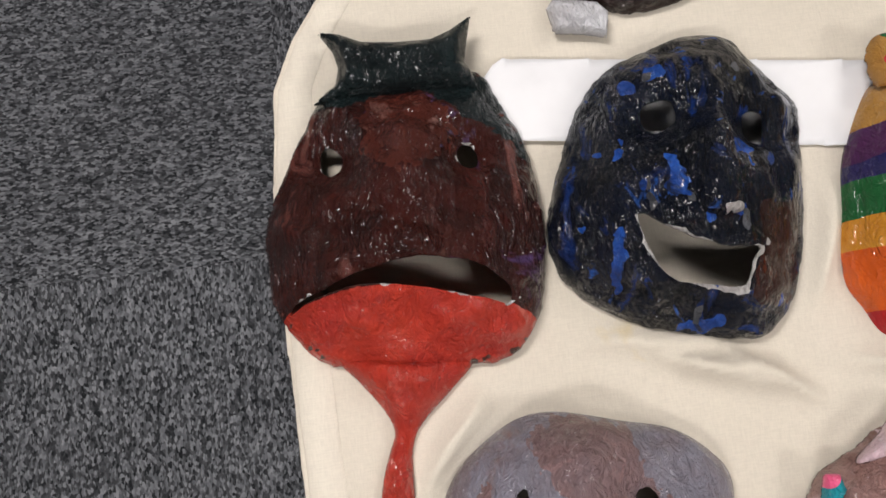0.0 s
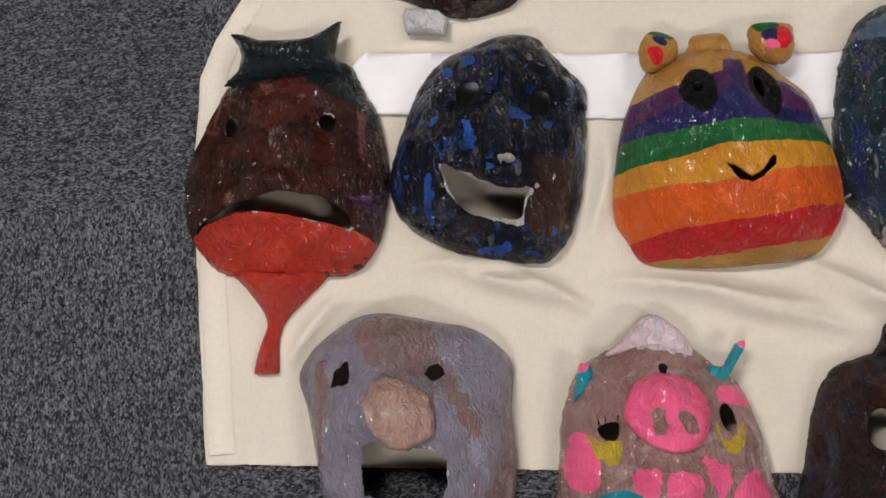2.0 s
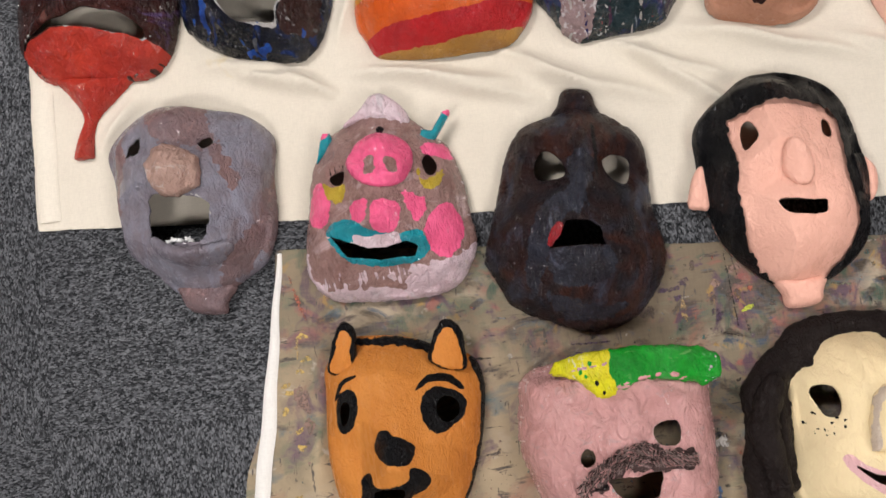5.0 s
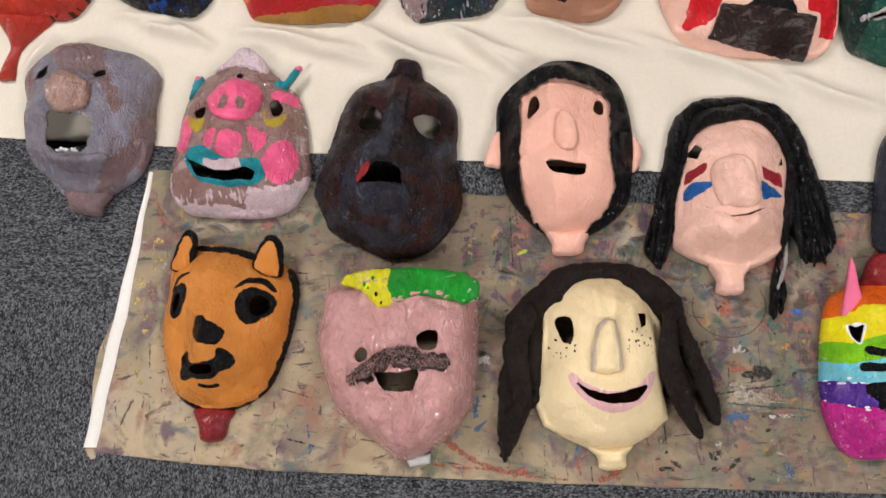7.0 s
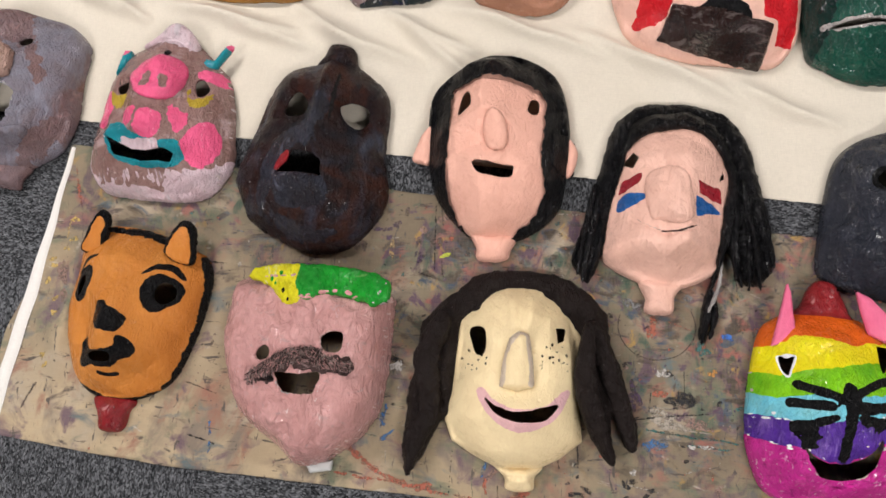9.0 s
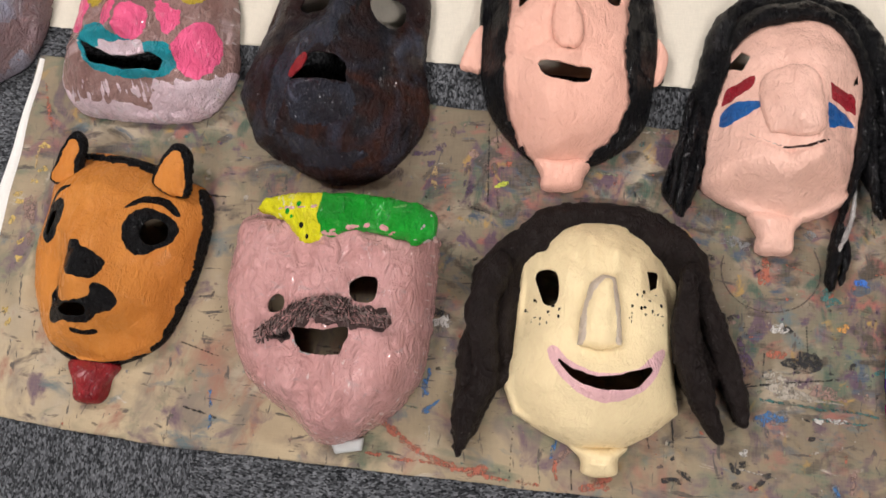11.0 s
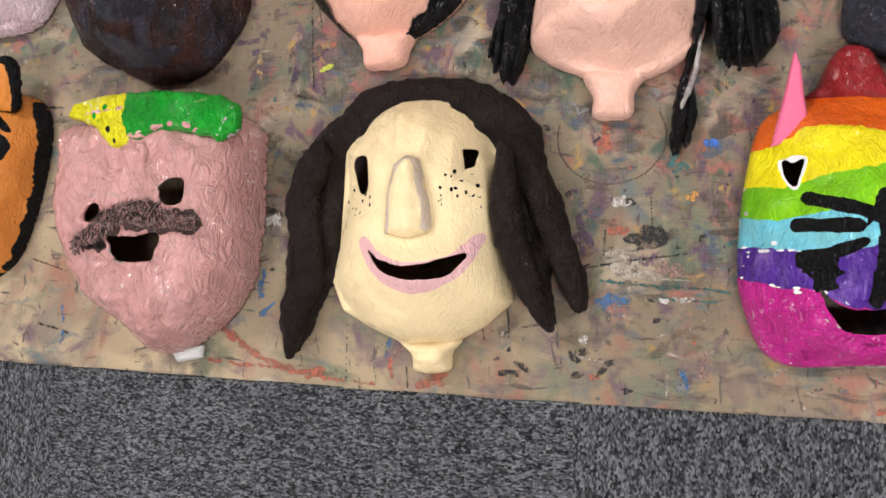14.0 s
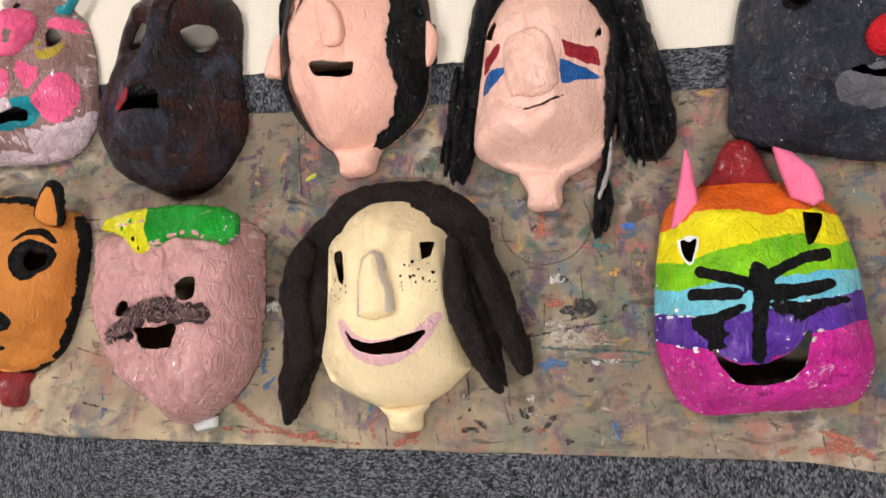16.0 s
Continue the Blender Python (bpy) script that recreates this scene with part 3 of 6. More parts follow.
        z = w * self.height_grid(V) + (1 - w) * rise + lay + self.lean[0] * (V[:, 1] - self.lean[1])
        top = np.column_stack([V, z])
        if not thick:
            return link_mesh(name, top * 0.001, T, self.mats, self.M, parent, True, label)
        n = len(V)
        e = np.concatenate([T[:, [0, 1]], T[:, [1, 2]], T[:, [2, 0]]])
        owner = np.tile(self.M, 3)
        key = np.sort(e, axis=1)
        _, first, count = np.unique(key, axis=0, return_index=True, return_counts=True)
        rim = first[count == 1]
        a, b = e[rim, 0], e[rim, 1]
        rim_t = np.concatenate([np.stack([b, a, a + n], 1), np.stack([b, a + n, b + n], 1)])
        faces = np.concatenate([T, T[:, ::-1] + n, rim_t])
        index = np.concatenate([self.M, self.M, owner[rim], owner[rim]])
        return link_mesh(name, np.concatenate([top, top - (0, 0, thick)]) * 0.001, faces, self.mats, index, parent, True, label)

    def height_grid(self, V):
        u = np.clip((V[:, 0] - self.lo[0]) / self.step, 0, self.nx - 1.001)
        v = np.clip((V[:, 1] - self.lo[1]) / self.step, 0, self.ny - 1.001)
        i, j = u.astype(int), v.astype(int)
        a, b = u - i, v - j
        z = self.z
        return z[i, j] * (1 - a) * (1 - b) + z[i + 1, j] * a * (1 - b) + z[i, j + 1] * (1 - a) * b + z[i + 1, j + 1] * a * b


MASKS = "papier-mache masks laid out on the floor"


def mask_base(name, at, label, z=0.005):
    ob = new(name)
    ob.location = (at[0], at[1], z)
    ob.empty_display_size = 0.05
    return tagged(ob, label, "mask", MASKS)


def ring(points, grow):
    """The same line, moved outwards from its middle by so many millimetres."""
    p = np.array(points, dtype=float)
    c = p.mean(axis=0)
    v = p - c
    return [tuple(q) for q in c + v * (1 + grow / np.linalg.norm(v, axis=1))[:, None]]


def strip(points, width):
    """A brush stroke's outline along a line of points; width: one for all, or one for each point."""
    p = np.array(points, dtype=float)
    w = np.broadcast_to(np.asarray(width, dtype=float), (len(p),))
    g = np.gradient(p, axis=0)
    n = np.stack([-g[:, 1], g[:, 0]], 1) / np.linalg.norm(g, axis=1)[:, None]
    return [tuple(q) for q in p + n * w[:, None] / 2] + [tuple(q) for q in (p - n * w[:, None] / 2)[::-1]]


def rim_flecks(shell, mat, count, seed, size=1.8):
    """Chips of bare paper along a shell's torn edge."""
    rng = np.random.RandomState(seed)
    mid = shell.poly.mean(axis=0)
    for k in range(count):
        p = shell.poly[rng.randint(len(shell.poly))]
        p = p + (mid - p) * rng.uniform(0.005, 0.06)
        r = size * rng.uniform(0.5, 1.3)
        shell.field(disc(p[0], p[1], r, r * rng.uniform(0.4, 1.0), 7), mat, ragged=0.6)
    return shell


def torn(shell, line, mat, count, seed, size=1.5):
    """Slivers of bare torn paper along a cut edge; drawn before the hole is cut."""
    rng = np.random.RandomState(seed)
    p = closed_curve(line)
    for k in range(count):
        i = rng.randint(len(p))
        c, d = p[i], p[(i + 2) % len(p)] - p[i - 2]
        turn = math.atan2(d[1], d[0])
        a, b = size * rng.uniform(1.2, 3.2), size * rng.uniform(0.5, 1.1)
        o = [(c[0] + a * math.cos(w) * math.cos(turn) - b * math.sin(w) * math.sin(turn), c[1] + a * math.cos(w) * math.sin(turn) + b * math.sin(w) * math.cos(turn)) for w in np.arange(8) * math.pi / 4]
        shell.field(o, mat, ragged=0.8)
    return shell


def disc(x, y, r, ry=None, n=10):
    return [(x + r * math.cos(2 * math.pi * k / n), y + (ry or r) * math.sin(2 * math.pi * k / n)) for k in range(n)]


def below(y0, slope=0.0, reach=160):
    """A field of all that lies under a line."""
    return [(-reach, y0 - slope * reach), (0, y0), (reach, y0 + slope * reach), (reach, -400), (-reach, -400)]


# ---------------------------------------------------------------- the room
def build_room():
    x0, x1, y0, y1, h = -3.2, 3.2, -2.6, 3.2, 2.7
    floor = part("floor", box_bm(x0, y0, -0.06, x1, y1, 0.0), CARPET, None)
    tagged(floor, "charcoal fleck loop-pile carpet", "carpet", kind="structure")
    for n, b in (("wall_north", (x0, y1, -0.06, x1, y1 + 0.12, h)), ("wall_south", (x0, y0 - 0.12, -0.06, x1, y0, h)),
                 ("wall_west", (x0 - 0.12, y0 - 0.12, -0.06, x0, y1 + 0.12, h)), ("wall_east", (x1, y0 - 0.12, -0.06, x1 + 0.12, y1 + 0.12, h))):
        tagged(part(n, box_bm(*b), WALL, None), "plain off-white painted wall", "wall", kind="structure")
    tagged(part("ceiling", box_bm(x0 - 0.12, y0 - 0.12, h, x1 + 0.12, y1 + 0.12, h + 0.1), CEIL, None), "white ceiling board", "ceiling", kind="structure")
    for px, py, power in LIGHTS:
        lamp = new("ceiling_light")
        lamp.location = (px, py, h - 0.05)
        tagged(lamp, "white ceiling panel light, switched on", "ceiling light", "ceiling panel lights")
        bm = box_bm(-0.62, -0.23, 0.0, 0.62, 0.23, 0.05)
        part("frame", bm, WHITE_METAL, lamp)
        part("diffuser", box_bm(-0.59, -0.2, -0.006, 0.59, 0.2, -0.002), LAMP, lamp)
        data = bpy.data.lights.new("panel_light", "AREA")
        data.shape, data.size, data.size_y, data.energy, data.color = "RECTANGLE", 1.18, 0.4, power, (1.0, 0.945, 0.935)
        ob = new("panel_light", data)
        ob.parent = lamp
        ob.location = (0, 0, -0.012)


LIGHTS = [(-1.5, 1.5, PANEL_POWER * 1.22), (1.8, 1.5, PANEL_POWER * 0.5), (-1.5, -1.6, PANEL_POWER * 0.85), (1.8, -1.6, PANEL_POWER * 1.0)]
build_room()


# ---------------------------------------------------------------- the cloths
class Cloth:
    """A flat cloth with folds, in millimetres, lying on the floor."""

    def __init__(self, outline, folds, step, rise, mat, seed=1, smooth=False, ragged=0.8, wave=1.0):
        self.poly = closed_curve(outline, smooth)
        self.folds, self.rise, self.seed, self.wave = folds, rise, seed, wave
        lo, hi = self.poly.min(axis=0) - step, self.poly.max(axis=0) + step
        nx, ny = (np.ceil((hi - lo) / step) + 1).astype(int)
        gx, gy = np.meshgrid(lo[0] + step * np.arange(nx), lo[1] + step * np.arange(ny), indexing="ij")
        i, j = np.meshgrid(np.arange(nx - 1), np.arange(ny - 1), indexing="ij")
        a = (i * ny + j).ravel()
        T = np.concatenate([np.stack([a, a + ny, a + ny + 1], 1), np.stack([a, a + ny + 1, a + 1], 1)])
        V = np.stack([gx.ravel(), gy.ravel()], 1)
        d = inside_by(self.poly, V[:, 0], V[:, 1])
        d = d + ragged * (vnoise(V[:, 0], V[:, 1], 40, seed) + 0.4 * vnoise(V[:, 0], V[:, 1], 9, seed + 1))
        V, T, M, S = split(V, T, np.zeros(len(T), dtype=int), d)
        T = T[S]
        used, inv = np.unique(T, return_inverse=True)
        self.V, self.T, self.mat = V[used], inv.reshape(T.shape), mat

    def height(self, x, y):
        z = self.rise + self.wave * (1.6 * vnoise(x, y, 110, self.seed) + 1.1 * (0.4 - np.abs(vnoise(0.8 * x + 0.6 * y, 0.8 * y - 0.6 * x, 75, self.seed + 3))) + 0.45 * vnoise(x, y, 28, self.seed + 1)) + 1.2
        for x0, y0, x1, y1, w, h in self.folds:
            ex, ey = x1 - x0, y1 - y0
            ll = math.hypot(ex, ey)
            s = np.clip(((x - x0) * ex + (y - y0) * ey) / ll ** 2, 0, 1)
            off = ((x - x0) * ey - (y - y0) * ex) / ll + 5 * vnoise(x, y, 60, self.seed + 2)
            along = np.hypot(x - x0 - s * ex, y - y0 - s * ey)
            z = z + 3.2 * h * np.exp(-(np.abs(off) / w) ** 1.3) * np.sin(np.pi * np.clip(s, 0.02, 0.98)) ** 0.7 * np.exp(-((np.maximum(along - np.abs(off), 0)) / (2 * w)) ** 2)
        return np.maximum(z, 0.6)

    def make(self, name, label, category):
        z = self.height(self.V[:, 0], self.V[:, 1])
        ob = link_mesh(name, np.column_stack([self.V, z]) * 0.001, self.T, self.mat)
        s = ob.modifiers.new("thickness", "SOLIDIFY")
        s.thickness, s.offset = 0.0006, -1
        return tagged(ob, label, category)


sheet_front = [(-422, 138), (-153, 109), (21, 94), (217, 73), (457, 53), (562, 45)]
sheet_left = [(-671, 620), (-695, 586), (-713, 547), (-720, 473), (-720, 359), (-720, 283)]
SHEET_OUT = [(-714, 159)] + sheet_front[1:] + [(1100, 40), (1100, 1000), (-520, 1000), (-560, 800)] + sheet_left[:5]
sheet = Cloth(SHEET_OUT, [
    (*p, *q, w, h) for p, q, w, h in (
        (*[(-30, 287), (104, 220)], 9, 6), (*[(31, 303), (264, 218)], 11, 6), (*[(208, 260), (427, 164)], 10, 6),
        (*[(-329, 297), (-127, 252)], 9, 7), (*[(-413, 319), (-343, 268)], 6, 5), (*[(-463, 318), (-384, 297)], 6, 4),
        (*[(-161, 304), (-36, 220)], 8, 5), (*[(-242, 270), (-102, 232)], 7, 5), (*[(-10, 276), (100, 184)], 9, 6),
        (*[(398, 196), (530, 137)], 10, 6), (*[(-150, 274), (37, 207)], 10, 5), (*[(-512, 329), (-408, 324)], 8, 4),
        (*[(-446, 313), (-365, 279)], 9, 5), (*[(-580, 305), (-632, 242)], 10, 4), (*[(-310, 435), (-335, 331)], 9, 4))],
    4.0, 0.5, SHEET, 2, wave=2.3)
sheet.make("cotton_sheet", "creased cream cotton sheet spread on the carpet", "sheet")


def sewn_hem():
    """The turned hem along the sheet's side, a narrow band with its stitched edge."""
    line = np.array(sheet_left[:5] + [(-714, 159)], dtype=float)
    verts, faces, n = [], [], 24
    for a, b in zip(line[:-1], line[1:]):
        for k in range(n):
            c = a + (b - a) * k / n
            for dx, dz in ((3, 0.2), (4, 1.6), (16, 2.2), (27, 1.7), (29, 0.3)):
                x, y = c[0] + dx, c[1]
                verts.append((x, y, float(sheet.height(np.array([x]), np.array([y]))[0]) + dz + 0.3 * math.sin(0.7 * k + dx)))
    for k in range(len(verts) // 5 - 1):
        for i in range(4):
            q = k * 5 + i
            faces.append((q, q + 1, q + 6, q + 5))
    link_mesh("hem", np.array(verts) * 0.001, faces, HEM_CREAM, parent=bpy.data.objects["cotton_sheet"], label="pale turned and stitched hem")


sewn_hem()

CARD_OUT = [(-562, 527), (-542, 551), (-298, 520), (-90, 494), (157, 468), (145, 404), (-111, 430), (-310, 454), (-533, 485)]
CARD_OUT = CARD_OUT[:4] + [(330, CARD_OUT[3][1] + 6), (330, CARD_OUT[6][1] + 6)] + CARD_OUT[6:]
card = Cloth(CARD_OUT, [], 8.0, 4.6, CARD, 5, ragged=0.0, wave=0.25).make("card_strip", "long white card strip lying on the cotton sheet", "card")

CLOTH_TOP = [(-432, 100), (-207, 75), (21, 49), (216, 32), (454, 13)]
CLOTH_FRONT = [(-491, -274), (-363, -288), (-250, -297), (35, -307), (237, -313), (528, -319)]
cloth_right = [(592, -329)]
CLOTH_SIDE = [(-461, -102), (-444, -3)]
CLOTH_OUT = CLOTH_FRONT + cloth_right + [(1100, cloth_right[0][1] - 60), (1100, -30)] + CLOTH_TOP[::-1] + CLOTH_SIDE[::-1]
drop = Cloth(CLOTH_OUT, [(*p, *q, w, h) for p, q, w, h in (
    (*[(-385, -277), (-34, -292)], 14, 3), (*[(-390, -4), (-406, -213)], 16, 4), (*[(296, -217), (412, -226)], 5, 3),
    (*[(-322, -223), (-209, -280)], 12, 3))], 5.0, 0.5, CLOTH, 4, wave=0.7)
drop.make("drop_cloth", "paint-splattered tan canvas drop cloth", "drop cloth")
drop_ob = bpy.data.objects["drop_cloth"]


def side_lobe():
    """The turned-under flap beside the white selvedge."""
    pts = [(-456, -94), (-482, -139), (-489, -184), (-488, -227), (-490, -275), (-475, -278), (-464, -184)]
    lobe = Cloth(pts, [], 4.0, 0.4, CLOTH, 6, smooth=True, ragged=0.4)
    z = lobe.height(lobe.V[:, 0], lobe.V[:, 1]) * 0.4
    link_mesh("turned_flap", np.column_stack([lobe.V, z]) * 0.001, lobe.T, CLOTH, parent=drop_ob)
    line = np.array([(-428, 95), (-442, -3), (-457, -102), (-472, -184), (-485, -270)], dtype=float)
    verts, faces = [], []
    for k in range(len(line) * 8 - 7):
        u = k / 8
        i = min(int(u), len(line) - 2)
        c = line[i] + (line[i + 1] - line[i]) * (u - i)
        w = 3 + 6 * min(1, u / 2)
        for dx, dz in ((-w, 0.5), (-w * 0.6, 3.5), (w * 0.4, 4.2), (w, 1.0)):
            verts.append((c[0] + dx + 0.6 * math.sin(k * 0.9), c[1], 1.0 + dz))
    for k in range(len(line) * 8 - 8):
        for i in range(3):
            q = k * 4 + i
            faces.append((q, q + 1, q + 5, q + 4))
    link_mesh("selvedge", np.array(verts) * 0.001, faces, HEM, parent=drop_ob, label="white woven selvedge")


side_lobe()


def paint_splatter():
    """Dried drips, smears and strokes on the drop cloth, each a thin ragged patch of paint."""
    rng = np.random.RandomState(11)
    pigments = [("dried_white", (0.55, 0.52, 0.48)), ("dried_black", (0.016, 0.015, 0.016)), ("dried_purple", (0.085, 0.05, 0.09)), ("dried_teal", (0.05, 0.15, 0.14)),
                ("dried_orange_red", (0.38, 0.115, 0.07)), ("dried_blue", (0.05, 0.14, 0.30)), ("dried_yellow", (0.58, 0.40, 0.12)), ("dried_brown", (0.12, 0.085, 0.07)),
                ("faint_grey", (0.235, 0.20, 0.165)), ("faint_rose", (0.29, 0.185, 0.15)), ("faint_green", (0.20, 0.20, 0.135)), ("faint_white", (0.38, 0.335, 0.275)),
                ("faint_blue", (0.19, 0.19, 0.19)), ("faint_mauve", (0.24, 0.17, 0.17)), ("faint_ochre", (0.44, 0.30, 0.14)), ("bright_blue", (0.04, 0.16, 0.55)), ("bright_orange", (0.62, 0.30, 0.08)), ("lime", (0.50, 0.55, 0.06))]
    names = [n for n, _ in pigments]
    mats = [rubbed(n, c) for n, c in pigments]
    verts, faces, index = [], [], []

    def patch(x, y, a, b, turn, name, lay=0.75, n=20, rag=0.5):
        k0 = len(verts)
        r = rng.uniform(-1, 1, n)
        r = 1 + rag * (r + 0.8 * np.roll(r, 1) + 0.8 * np.roll(r, -1)) / 1.7
        ang = np.arange(n) * 2 * np.pi / n
        u, v = a * r * np.cos(ang), b * r * np.sin(ang)
        c, s = math.cos(turn), math.sin(turn)
        px, py = x + c * u - s * v, y + s * u + c * v
        if (inside_by(drop.poly, px, py) < 2).any():
            return
        pz = drop.height(px, py) + lay
        verts.extend(np.column_stack([px, py, pz]))
        faces.append(tuple(range(k0, k0 + n)))
        index.append(names.index(name))

    def stroke(points, width, name, lay=0.85):
        p = np.array(points, dtype=float)
        for (x0, y0), (x1, y1) in zip(p[:-1], p[1:]):
            ll = math.hypot(x1 - x0, y1 - y0)
            m = max(1, int(ll / (width * 0.9)))
            for k in range(m):
                f = (k + rng.rand()) / m
                if rng.rand() < 0.86:
                    patch(x0 + f * (x1 - x0) + rng.normal(0, width * 0.12), y0 + f * (y1 - y0) + rng.normal(0, width * 0.12), width * rng.uniform(0.6, 1.1), width * rng.uniform(0.25, 0.5), math.atan2(y1 - y0, x1 - x0), name, lay + 0.1 * rng.rand())

    def scatter(count, zone, choice, lo, hi, aspect, lay):
        x0, x1, y0, y1 = zone
        for k in range(count):
            a = lo * (hi / lo) ** (rng.rand() ** 1.6)
            turn = rng.choice([0.0, 1.57]) + rng.normal(0, 0.35)
            patch(rng.uniform(x0, x1), rng.uniform(y0, y1), a, a * rng.uniform(*aspect), turn, choice[rng.randint(len(choice))], lay + 0.15 * rng.rand())

    faint = ["faint_grey", "faint_grey", "faint_rose", "faint_green", "faint_white", "faint_blue", "faint_mauve", "faint_white"]
    strong = ["faint_white", "dried_black", "dried_black", "dried_teal", "faint_green", "faint_rose", "dried_orange_red", "faint_blue", "dried_brown", "dried_brown", "dried_purple", "faint_white", "faint_rose"]
    scatter(1500, (-260, 760, -200, 90), strong, 0.4, 3.6, (0.25, 0.9), 0.8)
    scatter(1000, (200, 780, -370, -80), strong, 0.4, 3.6, (0.2, 0.8), 0.8)
    scatter(300, (-470, 300, -350, -120), strong, 0.5, 3, (0.25, 0.8), 0.8)
    for k in range(90):
        x, y = rng.uniform(-250, 740), rng.uniform(-330, 80)
        ll, turn = rng.uniform(10, 45), rng.choice([0.0, 0.0, 1.57]) + rng.normal(0, 0.15)
        stroke([(x, y), (x + ll * math.cos(turn), y + ll * math.sin(turn))], rng.uniform(1.2, 2.6), strong[rng.randint(len(strong))])
    # purple, olive and pink dabs between the masks
    for x, y in [(-12, 0), (-4, 1), (4, 2), (10, 6), (13, 9), (2, -9), (39, -28), (44, -31), (43, -36)]:
        patch(x, y, 4.0, 2.6, rng.uniform(-0.5, 0.9), "dried_purple", 0.95)
    for x, y in [(23, 23), (40, -13), (57, -13), (65, -12), (-35, -21), (-27, -22), (-26, -18), (99, -26)]:
        patch(x, y, 3.8, 4.6, rng.uniform(-0.5, 0.5), "dried_brown", 0.95)
    for x, y in [(17, 43), (67, 16), (75, 20), (46, 1)]:
        patch(x, y, 7, 5, 0.3, "faint_rose", 0.6)
    for x, y in [(71, -29), (76, -27)]:
        patch(x, y, 3.6, 2.2, 0.4, "lime", 0.95)
    for x, y in [(8, -17), (8, -29)]:
        patch(x, y, 2.5, 5, 0.1, "faint_ochre", 0.62)
    stroke([(58, 33), (61, -47)], 1.6, "dried_black")
    # red-orange drags by the front edge
    stroke([(-25, -260), (-6, -274), (20, -289), (49, -296), (76, -298)], 8, "dried_orange_red")
    stroke([(-47, -288), (-5, -292), (26, -293), (67, -300), (126, -306), (137, -299), (135, -284)], 4, "dried_orange_red")
    stroke([(136, -288), (147, -272)], 7, "faint_rose")
    for x, y in [(175, -295), (170, -301), (179, -302)]:
        patch(x, y, 8, 4, 0.5, "dried_orange_red", 0.9, 24, 0.8)
    stroke([(15, -209), (11, -231)], 6, "dried_blue")
    stroke([(17, -242), (4, -255)], 8, "dried_blue")
    stroke([(135, -265), (131, -279)], 4, "dried_blue")
    stroke([(-199, -241), (-193, -276)], 3.5, "dried_blue")
    for x, y in [(242, -291), (249, -287), (236, -292), (19, -155), (25, -156)]:
        patch(x, y, 6, 3, rng.uniform(-0.6, 0.6), "dried_black", 0.95)
    patch(*[(23, -163)][0], 10, 6, 0.2, "dried_white", 1.0)
    # flecks beside the cat mask
    for x, y, m, a, b in [(*p, m, a, b) for p, m, a, b in zip([(350, -181), (357, -179), (341, -184), (326, -176), (327, -153), (331, -154), (335, -153), (383, -148), (400, -110), (361, -231), (376, -230), (299, -264)],
                          ["dried_black", "dried_black", "dried_black", "dried_orange_red", "dried_white", "dried_white", "dried_black", "bright_orange", "bright_blue", "dried_white", "dried_white", "dried_white"],
                          (9, 6, 7, 6, 5, 4, 3, 6, 7, 4, 5, 4), (6.5, 7, 5, 4.5, 5, 3, 6, 4, 3.5, 2, 2, 3))]:
        patch(x, y, a, b, -0.15 if a > b else 0.5, m, 1.0, 16, 0.75)
    # a ring left by a pot, stitched creases and soft smears
    for k in range(46):
        w = math.pi * (0.92 + 1.25 * k / 46)
        patch(321 + 43 * math.cos(w), -100 + 38 * math.sin(w), 3.2, 0.7, w + 1.57, "dried_brown", 0.85, 10, 0.4)
    for x0, y0, x1, y1 in ((352, -150, 353, -173), (316, -176, 315, -195), (96, -255, 95, -300), (150, -290, 151, -306)):
        for k in range(9):
            patch(x0 + (x1 - x0) * k / 8, y0 + (y1 - y0) * k / 8, 0.8, 1.2, 0.0, "dried_black", 0.95, 6, 0.2)
    for x, y, a, b, m in ((297, -180, 6, 13, "dried_purple"), (368, -208, 14, 5, "faint_rose"), (371, -123, 8, 7, "dried_teal"), (316, -101, 4, 9, "dried_orange_red"), (321, -233, 9, 6, "dried_blue"), (375, -297, 5, 11, "faint_blue"), (335, -205, 16, 8, "faint_white")):
        patch(x, y, a, b, rng.uniform(-0.3, 0.3), m, 0.8, 26, 0.7)
    stroke([(312, -216), (364, -221), (391, -222), (410, -225)], 3, "dried_teal")
    stroke([(300, -206), (331, -200), (378, -195)], 2, "dried_black")
    for x, y in [(326, -234), (331, -228), (287, -74), (297, -77), (356, -66)]:
        patch(x, y, 6, 4, rng.uniform(-0.4, 0.4), "faint_blue", 0.62)
    stroke([(374, -287), (381, -305)], 6, "dried_blue")
    stroke([(391, -272), (388, -295)], 4, "faint_rose")
    for x, y in [(291, -278), (299, -274), (294, -292), (312, -289), (319, -281), (333, -303)]:
        patch(x, y, 5, 2.5, rng.uniform(-1, 1), "dried_black", 0.95)
    for x, y in [(557, -300), (565, -307), (573, -311), (550, -307)]:
        patch(x, y, 10, 3.5, -0.4, "dried_orange_red", 0.9, 24, 0.8)
    for x, y in [(519, -311), (530, -314), (541, -311)]:
        patch(x, y, 7, 3, 0.2, "dried_orange_red", 0.9)
    # warm strokes down the side
    stroke([(-419, 65), (-412, 40), (-404, 19)], 5, "dried_orange_red")
    stroke([(-416, -1), (-418, -21)], 6, "faint_ochre")
    for x, y in [(-409, -1), (-416, -39), (-406, -27), (-433, -54), (-429, -62), (-435, -81), (-420, -104), (-418, -122), (-427, -175), (-423, -188)]:
        patch(x, y, 5.5, 3.2, rng.uniform(-0.5, 1.2), "dried_yellow", 0.9)
